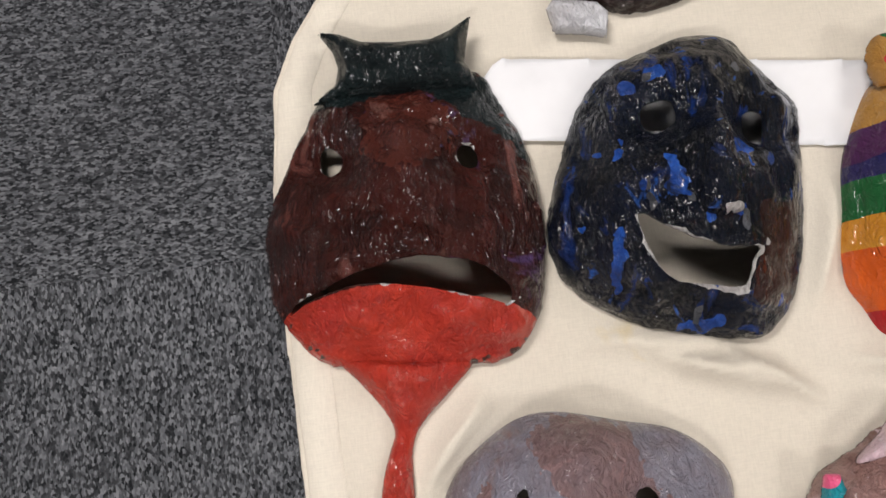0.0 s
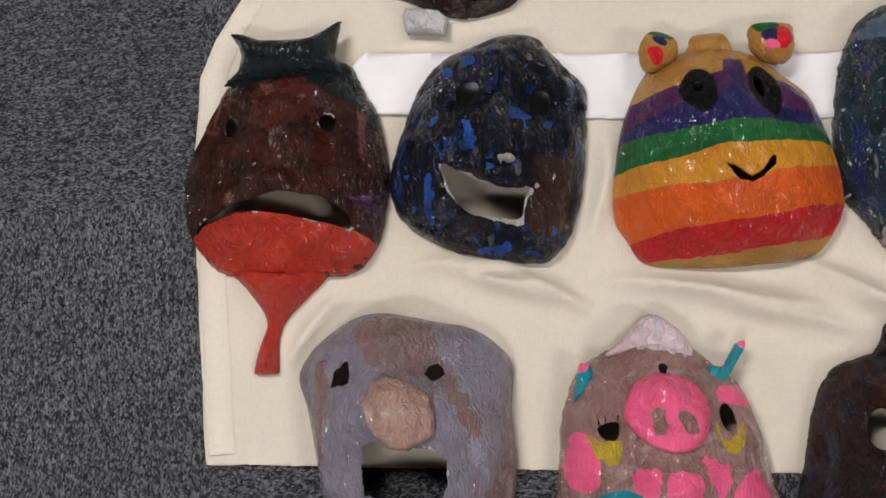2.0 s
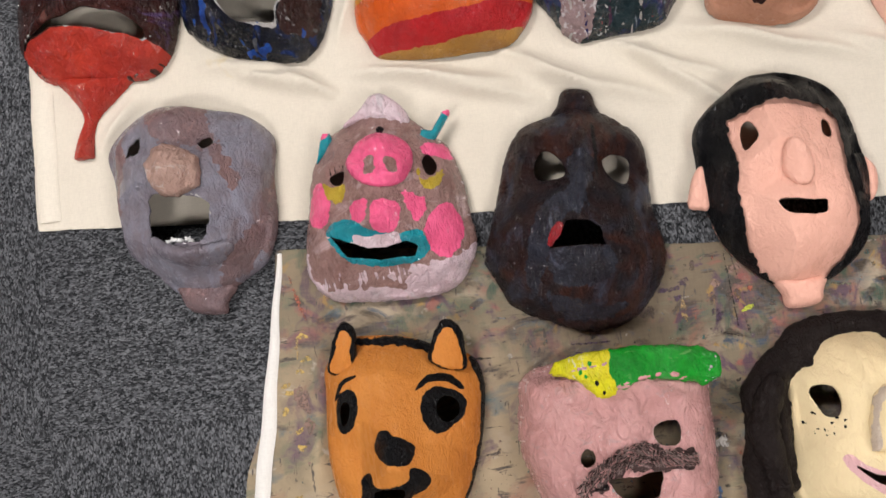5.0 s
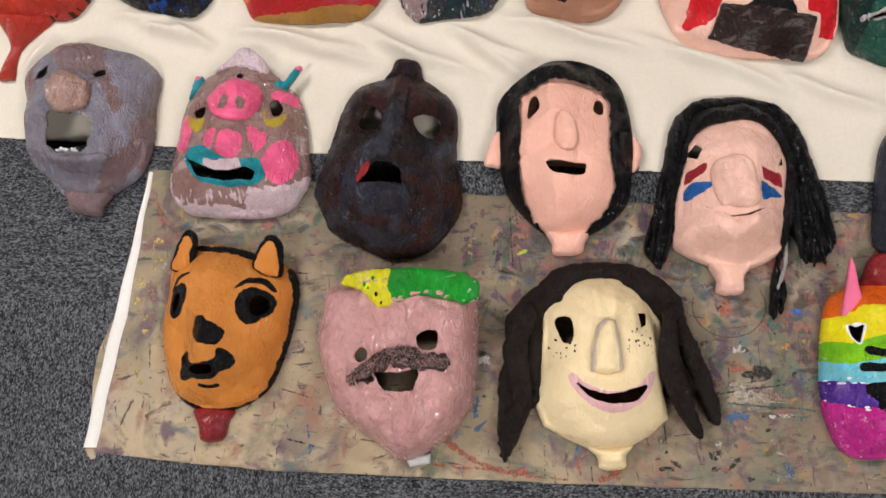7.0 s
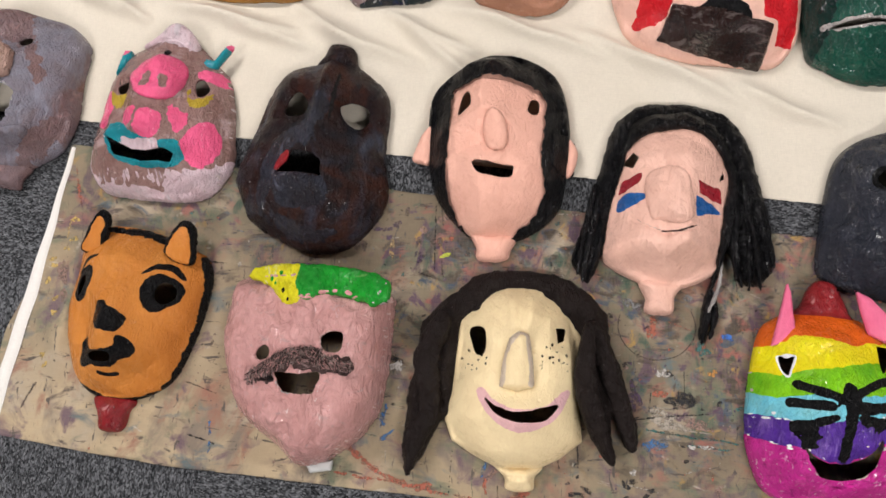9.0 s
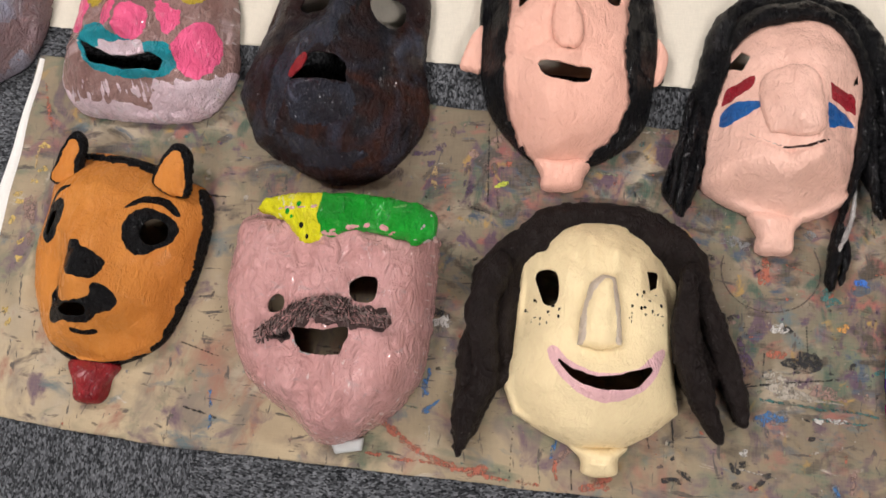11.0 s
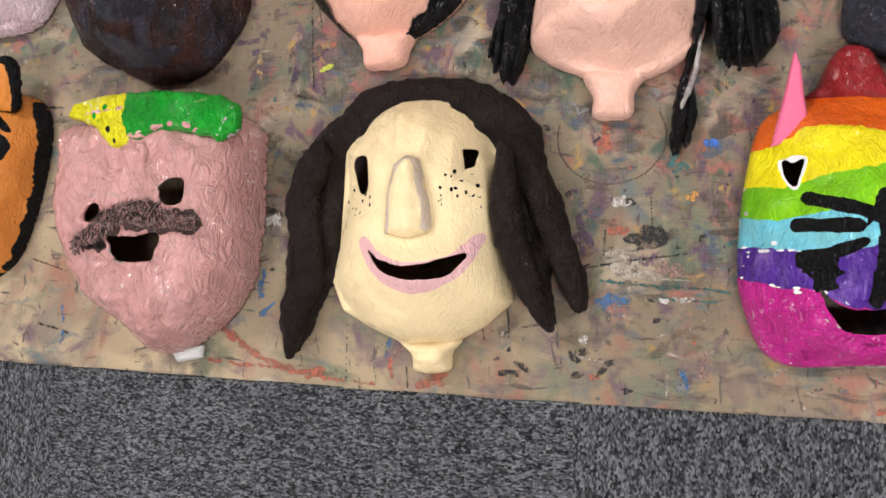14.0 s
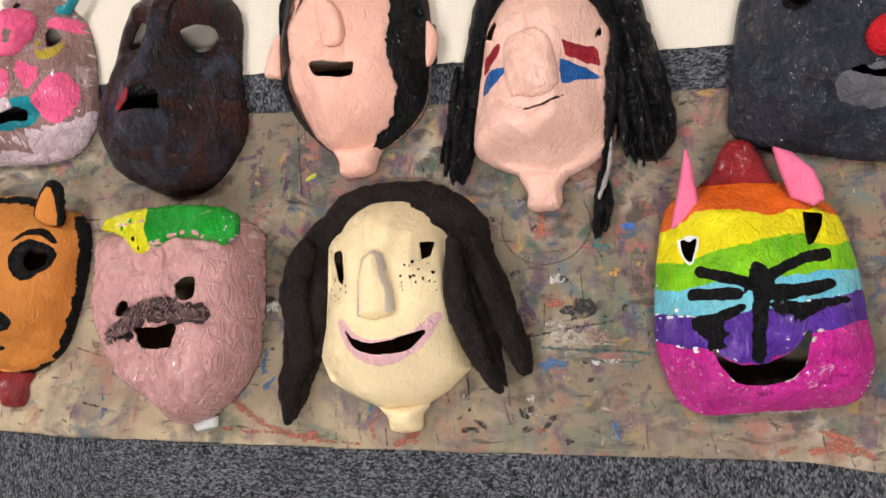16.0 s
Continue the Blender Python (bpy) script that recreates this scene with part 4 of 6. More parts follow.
    for x, y in [(-414, -72), (-411, -78), (-407, -100), (-418, -65)]:
        patch(x, y, 6, 9, 0.1, "faint_rose", 0.7)
    stroke([(-431, -210), (-437, -222), (-444, -239)], 4, "dried_brown")
    ob = link_mesh("paint_splatter", np.array(verts) * 0.001, faces, mats, index, parent=drop_ob, smooth=False, label="dried many-coloured paint drips and smears")
    ob["kind"] = "stuff"


paint_splatter()


# ---------------------------------------------------------------- the masks
def red_lipped_mask():
    root = mask_base("horned_mask", (-0.624, 0.429), "glossy maroon papier-mache mask with black horns and long red tongue")
    out = [(-45, 112), (3, 108), (62, 114), (80, 84), (93, 54), (99, 17), (99, -25), (91, -65), (85, -79), (70, -97), (55, -104), (31, -104), (-6, -105), (-41, -98), (-73, -89), (-93, -64), (-102, -45), (-104, -16), (-102, 13), (-88, 46), (-68, 82)]
    eyes = [[(-56, 60), (-49, 62), (-40, 51), (-43, 41), (-51, 39), (-57, 47)], [(43, 47), (50, 50), (56, 43), (54, 33), (47, 32), (41, 38)]]
    mouth = [(-88, -56), (-83, -50), (-64, -44), (-44, -38), (-11, -31), (16, -32), (43, -38), (59, -49), (66, -58), (63, -66), (44, -61), (25, -55), (2, -49), (-29, -44), (-52, -45), (-73, -50)]
    lip = [(-92, -56), (-70, -50), (-45, -46), (-14, -46), (17, -52), (44, -61), (65, -66), (85, -80), (93, -106), (54, -132), (-23, -130), (-76, -108), (-104, -74)]
    crown_field = [(-64, 93), (-22, 92), (-1, 100), (23, 94), (42, 77), (79, 53), (96, 30), (79, 108), (7, 136), (-52, 126)]
    s = Shell(out, 52, 75, 1.7, crumple=1.6, seed=1, ragged=0.8, bumps=[(*p, 24, 20, -15) for p in [(-48, 50), (48, 41)]] + [(*p, 30, 60, 6) for p in [(1, 38)]],
              ridges=[(*a, *b, 12, 4) for a, b in [[(-82, -48), (6, -22)], [(6, -22), (72, -50)]]])
    s.coat(MAROON).field(crown_field, PINE, ragged=3.5).field(lip, TOMATO, ragged=0.6).field([(-19, 86), (4, 93), (34, 79), (39, 50), (4, 30), (-22, 45)], RED_BROWN, ragged=5)
    rim_flecks(s, RED_BROWN, 40, 3, 2.5)
    torn(s, mouth[8:14], RAGGED, 9, 2, 1.6)
    torn(s, mouth[:4], RAGGED, 5, 3, 1.4)
    for e in eyes:
        torn(s, e, RAGGED, 3, 4, 1.2)
        s.hole(e)
    s.hole(mouth)
    s.make("face", root)
    crown = Shell([(-57, 97), (-41, 107), (-37, 122), (-40, 136), (-49, 151), (-33, 147), (-17, 139), (7, 136), (32, 135), (47, 140), (65, 151), (60, 133), (56, 116), (62, 104), (64, 93), (27, 94), (-18, 96)], 20, 14, 1.6, smooth=False, crumple=1.5, seed=3, lift=16)
    crown.coat(PINE).make("horned_crown", root, "black-green paper crown with two pointed horns")
    tongue = Shell([(-60, -87), (-12, -93), (35, -99), (17, -120), (1, -134), (-10, -146), (-15, -159), (-16, -171), (-17, -187), (-19, -192), (-38, -191), (-40, -187), (-36, -171), (-31, -158), (-26, -144), (-32, -128), (-46, -108)], 12, 14, 1.8, crumple=1.0, seed=4, bumps=[(*p, 30, 25, 12) for p in [(-14, -100)]])
    tongue.coat(TOMATO).make("tongue", root, "long red paper tongue")


RED_BROWN = paint("red_brown_paint", (0.10, 0.024, 0.016), (0.055, 0.015, 0.011), [((0.24, 0.12, 0.10), 46.0, 0.60, 0.74, (1, 0.5, 1)), GLINT], 0.2, 0.9)
red_lipped_mask()


def blue_black_mask():
    root = mask_base("grinning_mask", (-0.430, 0.428), "grinning black papier-mache mask dabbed with blue on cream sheet")
    out = [(-31, 103), (-9, 111), (31, 122), (64, 115), (74, 100), (92, 75), (104, 58), (102, 26), (93, -32), (84, -64), (72, -90), (48, -109), (9, -103), (-33, -91), (-66, -73), (-87, -50), (-93, -24), (-90, 0), (-74, 41), (-56, 78)]
    s = Shell(out, 58, 62, 1.7, crumple=1.8, seed=2, ragged=0.8, bumps=[(*p, 24, 20, -18) for p in [(-10, 51), (57, 36)]] + [(*p, 22, 34, 10) for p in [(20, 20)]],
              ridges=[(*a, *b, 8, 5) for a, b in [[(33, 94), (22, 30)], [(-32, -13), (5, -43)], [(5, -43), (49, -49)]]])
    s.coat(BLUEBLACK).field([(48, -20), (70, -19), (85, -20), (73, -81), (60, -89), (38, -85), (34, -69), (43, -47)], BROWNBLACK, ragged=2)
    s.field([(-36, -19), (-12, -34), (17, -48), (39, -50), (46, -45), (48, -48), (38, -58), (32, -75), (30, -80), (-3, -70), (-30, -51), (-40, -21)], RAGGED, ragged=1.2)
    for f in ([(-15, 22), (-7, 13), (-4, -5), (-11, -13), (-18, -5), (-14, 6)], [(-31, 82), (-23, 83), (-22, 73), (-31, 73)], [(-12, 89), (-2, 92), (-1, 82), (-12, 79)],
              [(22, 22), (39, 24), (46, 18), (41, 13), (24, 13)], [(-12, -94), (14, -91), (19, -98), (4, -101)], [(-55, -32), (-48, -27), (-51, -57), (-57, -58)], [(3, -25), (8, -25), (9, -30), (4, -32)]):
        s.field(f, BLUE_DAB, ragged=2.0)
    rng = np.random.RandomState(8)
    for k in range(34):
        x, y, ll = rng.uniform(-80, 92), rng.uniform(-95, 100), rng.uniform(3, 11)
        turn = rng.normal(1.4, 0.5)
        s.field(strip([(x, y), (x + ll * math.cos(turn), y + ll * math.sin(turn))], rng.uniform(1.5, 5)), (BLUE_DAB, DRY_GREY)[k % 2], smooth=False, ragged=2.2)
    for h in ([(-18, 61), (-6, 63), (2, 59), (0, 45), (-14, 38), (-20, 49)], [(49, 44), (57, 48), (67, 44), (66, 30), (58, 22), (49, 25), (47, 32)],
              [(-38, -18), (-13, -35), (12, -46), (36, -50), (39, -52), (34, -60), (29, -74), (7, -71), (-18, -63), (-32, -44)]):
        s.hole(h)
    s.make("face", root)
    Shell([(12, 31), (19, 36), (27, 29), (28, 5), (31, -18), (26, -27), (8, -27), (0, -18), (6, 8)], 9, 12, 2.0, base=s, crumple=1.8, seed=5, ragged=0.8).coat(BLUEBLACK).field([(14, -22), (25, -22), (27, -27), (16, -28)], RAGGED, ragged=1.5).make("nose", root, "black paper nose", thick=1.5)


BLUE_DAB = paint("cobalt_blue_paint", (0.02, 0.09, 0.40), (0.010, 0.035, 0.17), [((0.012, 0.016, 0.03), 70.0, 0.6, 0.7, (1.3, 0.5, 1)), GLINT], 0.25, 0.7)
DRY_GREY = paint("dry_grey_scratches", (0.10, 0.105, 0.115), (0.04, 0.042, 0.05), [GLINT], 0.25, 1.0)
blue_black_mask()


def eared_rainbow_mask():
    root = mask_base("eared_mask", (-0.205, 0.394), "rainbow-striped papier-mache mask with two round ears on cream sheet")
    out = [(-66, 95), (-51, 106), (-25, 116), (-12, 118), (18, 114), (42, 104), (64, 81), (84, 59), (93, 28), (100, -11), (100, -42), (92, -66), (69, -91), (42, -96), (-4, -96), (-51, -93), (-86, -86), (-99, -63), (-108, -43), (-107, -12), (-96, 32), (-84, 64)]
    s = Shell(out, 62, 60, 1.8, crumple=1.0, seed=4, bumps=[(*p, 16, 22, 6) for p in [(-16, -11)]] + [(*p, 16, 16, -5) for p in [(-28, 64), (32, 60)]], ridges=[(*a, *b, 9, 6) for a, b in [[(6, 85), (0, 29)]]])
    s.coat(OCHRE)

    def band(line, mat):
        a = line
        s.field([(a[0][0] - 60, a[0][1])] + a + [(a[-1][0] + 60, a[-1][1]), (a[-1][0] + 60, -300), (a[0][0] - 60, -300)], mat, smooth=False, ragged=0.8)

    band([(-76, 66), (-46, 69), (-16, 74), (-3, 75), (1, 88), (17, 88), (18, 71), (28, 70), (54, 67), (85, 42)], VIOLET)
    band([(-87, 40), (-48, 48), (-12, 56), (9, 60), (44, 36), (84, 34), (94, 24)], NAVYBLUE)
    band([(-92, 27), (-62, 25), (-27, 24), (19, 22), (59, 21), (93, 21)], GREEN)
    band([(-99, 0), (-52, -3), (-17, 2), (17, 2), (51, 3), (93, 5)], AMBER)
    band([(-103, -23), (-66, -26), (-26, -29), (14, -28), (48, -22), (95, -15)], ORANGE)
    band([(-105, -68), (-59, -64), (-13, -62), (27, -60), (62, -55), (97, -50)], SCARLET)
    band([(-97, -85), (-50, -87), (-3, -86), (37, -84), (72, -80), (96, -73)], OCHRE)
    s.field([(3, 77), (15, 76), (10, 24), (-3, 26)], NAVYBLUE, smooth=False, ragged=1.0)
    s.field([(-37, 75), (-24, 84), (-13, 75), (-11, 56), (-17, 39), (-28, 37), (-39, 50), (-42, 63)], INK)
    s.field([(22, 74), (35, 82), (47, 72), (48, 48), (40, 29), (26, 33), (18, 52)], INK)
    s.hole([(26, 69), (31, 71), (34, 64), (31, 49), (27, 46), (24, 54)])
    s.hole([(-28, 68), (-23, 70), (-21, 63), (-25, 58), (-29, 61)])
    s.hole([(-19, -14), (-8, -19), (5, -28), (14, -24), (21, -15), (27, -11), (26, -20), (15, -29), (5, -33), (-6, -30)], smooth=False)
    s.make("face", root)
    for nm, o, fs in (("ear", [(-68, 118), (-60, 132), (-48, 133), (-33, 123), (-32, 110), (-39, 100), (-49, 96), (-63, 94), (-68, 105)],
                       [([(-59, 131), (-47, 132), (-36, 122), (-48, 122)], GREEN), ([(-57, 124), (-49, 125), (-43, 115), (-51, 115)], NAVYBLUE), ([(-61, 113), (-51, 113), (-49, 103), (-56, 97), (-61, 104)], FLUO_RED)]),
                      ("ear", [(36, 127), (50, 130), (73, 125), (75, 112), (72, 96), (60, 88), (46, 93), (35, 107)],
                       [([(37, 127), (56, 129), (61, 119), (45, 116)], GREEN), ([(43, 117), (57, 119), (59, 107), (47, 107)], NAVYBLUE), ([(60, 121), (69, 118), (70, 105), (59, 97), (55, 106)], FLUO_RED), ([(45, 106), (53, 107), (57, 99), (47, 98)], PINK)])):
        e = Shell(o, 14, 14, 2.0, crumple=0.8, seed=5, lift=18).coat(OCHRE)
        for f, m in fs:
            e.field(f, m)
        e.make(nm, root, "round ochre ear dabbed with several colours")
    neck = Shell([(-22, 109), (-18, 122), (-14, 130), (11, 130), (19, 122), (21, 113), (23, 101)], 14, 16, 2.0, crumple=0.4, seed=6, lift=6,
                 ridges=[(*a, *b, 2.5, 2.0) for a, b in [[(-19, 119), (21, 116)], [(-17, 126), (16, 123)]]])
    neck.coat(OCHRE).make("bottle_neck", root, "ochre threaded bottle neck")


eared_rainbow_mask()


ROSE_SMEAR = paint("rose_smear_paint", (0.36, 0.10, 0.12), (0.20, 0.07, 0.08), [GLINT], 0.28, 0.8)


def dark_mixed_mask():
    root = mask_base("dark_mask", (-0.014, 0.401), "dark papier-mache mask streaked with blue, plum and red paint")
    out = [(-49, 120), (-23, 134), (21, 141), (55, 133), (81, 113), (96, 81), (100, 48), (95, 4), (92, -39), (87, -60), (66, -76), (52, -97), (28, -105), (-12, -108), (-46, -109), (-64, -95), (-75, -72), (-89, -49), (-91, -11), (-86, 33), (-72, 83)]
    s = Shell(out, 62, 60, 1.8, crumple=1.8, seed=6, ragged=1.1, bumps=[(*p, 20, 12, -6) for p in [(-45, 10), (51, 4)]], ridges=[(*a, *b, 7, 6) for a, b in [[(-29, -12), (56, -24)], [(-26, -27), (37, -38)]]])
    s.coat(MIXED_DARK).field([(-56, 105), (-24, 120), (16, 121), (5, 83), (-30, 80), (-52, 91)], PALE_BLUE, ragged=4).field([(31, 116), (68, 98), (83, 51), (80, 3), (58, 36), (43, 44), (34, 77)], PLUM, ragged=3)
    s.field([(30, 91), (35, 92), (35, 78), (40, 72), (37, 56), (31, 55), (32, 70), (28, 78)], FLUO_RED, ragged=1.5).field([(47, 30), (50, 29), (49, 17), (40, -10), (38, 0)], FLUO_RED, ragged=1.2)
    s.field([(-62, -61), (-36, -58), (-21, -71), (-30, -91), (-37, -108), (-57, -110), (-66, -93)], SILVER_PINK, ragged=3).field([(-30, -7), (15, -7), (56, -18), (58, -33), (42, -38), (5, -29), (-31, -28)], NAVYBLUE, ragged=1.2)
    s.field([(-29, -38), (-11, -33), (16, -39), (31, -59), (35, -69), (5, -70), (-25, -63)], RAGGED, ragged=2.5)
    for f in ([(-51, 25), (-44, 27), (-45, 2), (-53, 0)], [(-35, 34), (-28, 33), (-29, 16), (-37, 17)], [(8, 92), (24, 94), (22, 76), (12, 70)], [(20, -40), (36, -42), (36, -47), (22, -46)]):
        s.field(f, ROSE_SMEAR, ragged=3.0)
    rng = np.random.RandomState(14)
    for k in range(40):
        x, y, ll = rng.uniform(-75, 85), rng.uniform(-95, 110), rng.uniform(8, 26)
        s.field(strip([(x, y), (x + rng.normal(0, 2), y - ll)], rng.uniform(1.2, 3.5)), (NAVYBLUE, PALE_BLUE, RAGGED, PLUM, MIXED_DARK)[k % 5], smooth=False, ragged=1.6)
    torn(s, [(-24, -43), (-12, -36), (3, -40), (17, -53), (34, -67), (22, -70), (-4, -66), (-21, -59)], RAGGED, 26, 9, 2.0)
    rim_flecks(s, RAGGED, 45, 4, 1.4)
    s.hole([(-24, -43), (-12, -36), (3, -40), (17, -53), (34, -67), (22, -70), (-4, -66), (-21, -59)])
    s.make("face", root)
    Shell([(-31, -8), (13, -8), (55, -19), (58, -32), (40, -40), (4, -29), (-32, -29)], 5, 6, 2.0, base=s, crumple=1.5, seed=3, ragged=1.0).coat(NAVYBLUE).make("brow_strip", root, "dark navy pasted paper strip", thick=1.5)


dark_mixed_mask()


def clay_mask():
    root = mask_base("clay_mask", (0.145, 0.346), "smooth clay-tan papier-mache mask on the cream sheet")
    out = [(-25, 87), (6, 102), (47, 106), (83, 88), (92, 54), (85, 5), (68, -35), (47, -60), (13, -68), (-24, -60), (-55, -47), (-62, -25), (-58, 18), (-47, 61)]
    s = Shell(out, 62, 58, 1.8, crumple=0.8, seed=3, lumps=26).coat(CLAY)
    s.field([(-20, -6), (-8, -3), (3, -6), (-6, -51), (-21, -47), (-24, -35)], BROWNBLACK, ragged=1.5)
    s.hole([(-12, -19), (0, -20), (-4, -37), (-15, -35)])
    s.field([(-11, 61), (-2, 63), (4, 53), (-5, 50)], INK)
    s.make("face", root)


clay_mask()


def moustached_mask():
    root = mask_base("moustached_mask", (0.380, 0.330), "peach papier-mache mask with red cheeks and square brown moustache")
    out = [(-100, -83), (-109, -69), (-123, -22), (-127, 41), (-109, 113), (-57, 152), (22, 149), (77, 114), (100, 57), (102, -13), (97, -73), (87, -99), (63, -119), (2, -115), (-60, -109), (-88, -95)]
    s = Shell(out, 62, 58, 1.9, crumple=0.6, seed=5, lumps=26).coat(SKIN_PALE)
    s.field([(-96, -76), (-87, -42), (-76, 18), (-25, 16), (-29, -29), (-53, -55), (-62, -75), (-77, -79)], FLUO_RED, ragged=2).field([(47, -42), (52, 14), (92, 13), (92, -76), (87, -97), (67, -98), (67, -72), (50, -71)], FLUO_RED, smooth=False, ragged=1)
    s.field([(-24, -70), (-12, -57), (8, -54), (27, -60), (37, -76), (7, -81)], INK, ragged=0.8).make("face", root)
    m = Shell([(-54, -59), (-29, -65), (1, -67), (34, -75), (62, -78), (58, -101), (52, -123), (12, -115), (-27, -107), (-47, -102), (-69, -94), (-62, -84)], 6, 5, 2.0, base=s, smooth=False, crumple=1.2, seed=6, ragged=0.8)
    m.coat(CHOC).make("moustache", root, "glossy chocolate-brown paper moustache", thick=1.5)


moustached_mask()


DEEP_GREEN = paint("deep_green_paint", (0.005, 0.035, 0.028), (0.004, 0.022, 0.02), [], 0.22, 0.8)


def green_mask():
    root = mask_base("green_mask", (0.550, 0.286), "glossy emerald green papier-mache mask on the cream sheet")
    out = [(-68, -45), (-71, 13), (-67, 87), (-40, 139), (12, 153), (75, 136), (104, 77), (107, 5), (93, -51), (55, -86), (12, -95), (-19, -90), (-43, -78), (-62, -67)]
    s = Shell(out, 62, 58, 1.8, crumple=1.5, seed=7).coat(EMERALD)
    s.field([(-76, 12), (-42, 41), (-42, -18), (-53, -54), (-70, -82), (-83, -75)], DEEP_GREEN, ragged=3).field([(19, -16), (31, -2), (58, 6), (83, -4), (81, -29), (56, -29), (31, -29)], FLUO_RED, ragged=2.5).field([(-55, -38), (-32, -30), (18, -36), (56, -28), (81, -30), (80, -38), (43, -43), (17, -47), (-14, -45)], RAGGED, ragged=2.5)
    s.hole([(-49, -39), (-26, -34), (-7, -37), (8, -40), (31, -35), (81, -31), (80, -37), (18, -43), (-14, -42)]).make("face", root)


green_mask()


def white_tipped_mask():
    root = mask_base("white_tipped_mask", (-0.442, 0.632), "black-brown papier-mache mask with a silvery white chin tip")
    out = [(-86, 12), (-80, -15), (-47, -32), (-1, -55), (32, -54), (59, -44), (74, -11), (79, 76), (28, 138), (-41, 141), (-80, 94)]
    s = Shell(out, 55, 55, 1.8, crumple=1.5, seed=7).coat(CHOC).make("face", root)
    Shell([(-57, -47), (-52, -41), (-19, -48), (-11, -57), (-15, -75), (-33, -70), (-54, -67)], 12, 8, 2.0, smooth=False, crumple=1.5, seed=2, lift=4).coat(SILVER_TIP).make("chin_tip", root, "silvery white paper tip")


SILVER_TIP = paint("silvery_white_paint", (0.82, 0.82, 0.85), (0.62, 0.6, 0.62), [((0.5, 0.15, 0.12), 60.0, 0.68, 0.74, ONE)], 0.2, 1.0)
white_tipped_mask()


def grey_nosed_mask():
    root = mask_base("big_nosed_mask", (-0.517, 0.167), "grey-mauve papier-mache mask with bulbous tan nose and gaping mouth")
    out = [(-50, 115), (-19, 118), (27, 106), (62, 96), (87, 76), (96, 56), (91, 18), (92, -27), (86, -58), (74, -81), (54, -94), (25, -108), (-22, -108), (-52, -82), (-83, -53), (-90, -20), (-97, 33), (-104, 61), (-99, 77), (-83, 95)]
    s = Shell(out, 58, 60, 1.8, crumple=1.4, seed=2, lumps=26, bumps=[(-10, 92, 60, 22, 20)] + [(*p, 18, 16, -6) for p in [(-50, 63), (26, 59)]], ridges=[(*a, *b, 11, 9) for a, b in [[(-41, -58), (7, -74)], [(7, -74), (50, -65)]]])
    s.coat(SLATE)
    s.field([(-38, 112), (16, 110), (30, 78), (50, 38), (64, 6), (53, -3), (42, 31), (27, 48), (1, 53), (-28, 63), (-38, 85)], RUST, ragged=5)
    s.field([(96, 14), (98, -30), (78, -66), (48, -97), (25, -110), (34, -80), (61, -57), (78, -28)], RUST, ragged=4).field([(-79, 79), (-68, 54), (-74, 20), (-81, -10), (-84, 26)], RUST, ragged=3)
    torn(s, [(-31, -1), (16, -6), (31, -21), (30, -40)], RAGGED, 7, 4, 1.2)
    s.hole([(-65, 52), (-62, 65), (-51, 72), (-47, 63), (-49, 53), (-61, 50)], smooth=False, ragged=1.2).hole([(17, 55), (24, 65), (33, 62), (38, 54), (27, 48)], smooth=False, ragged=1.0)
    s.hole([(-35, 0), (-8, -2), (28, -13), (33, -27), (28, -51), (10, -57), (-33, -52), (-43, -35), (-41, -14)], ragged=1.4)
    s.make("face", root)
    nose = Shell([(-36, 33), (-26, 52), (-13, 56), (12, 46), (24, 35), (26, 20), (25, 3), (3, -8), (-17, -4), (-28, 7)], 19, 22, 2.0, base=s, smooth=False, crumple=2.6, seed=5, lumps=10, ragged=1.2)
    nose.z -= 4
    nose.coat(NOSE_TAN).make("nose", root, "bulbous dusty tan nose")
    chin = Shell([(-32, -96), (8, -92), (39, -102), (28, -119), (24, -133), (-4, -130), (-19, -122), (-27, -105)], 16, 16, 1.8, crumple=1.0, seed=6, lift=2)
    chin.coat(RUST).make("chin_neck", root, "stubby rust-pink neck")
    lip = Shell(strip([(-39, -47), (-23, -62), (0, -71), (27, -71), (51, -65)], (9, 17, 20, 19, 10)), 9, 11, 2.0, base=s, crumple=1.2, seed=4, lumps=14, ragged=0.8)
    lip.coat(SLATE).make("lower_lip", root, "rolled grey-mauve lower lip", thick=1.5)
    for k, p in enumerate([(-20, -52), (-13, -50), (-6, -52), (2, -51), (6, -54)]):
        o = [(p[0] - 4, p[1] - 3), (p[0] - 3.5, p[1] + 3 + k % 2), (p[0] + 0.5, p[1] + 2 - k % 2), (p[0] + 3.5, p[1] + 4 - k % 3), (p[0] + 3, p[1] - 4)]
        Shell(o, 3, 3, 2.0, smooth=False, crumple=0.2, lift=44 + k % 3, ragged=0.4).coat(TOOTH).make("tooth", root, "small ragged white tooth")


grey_nosed_mask()


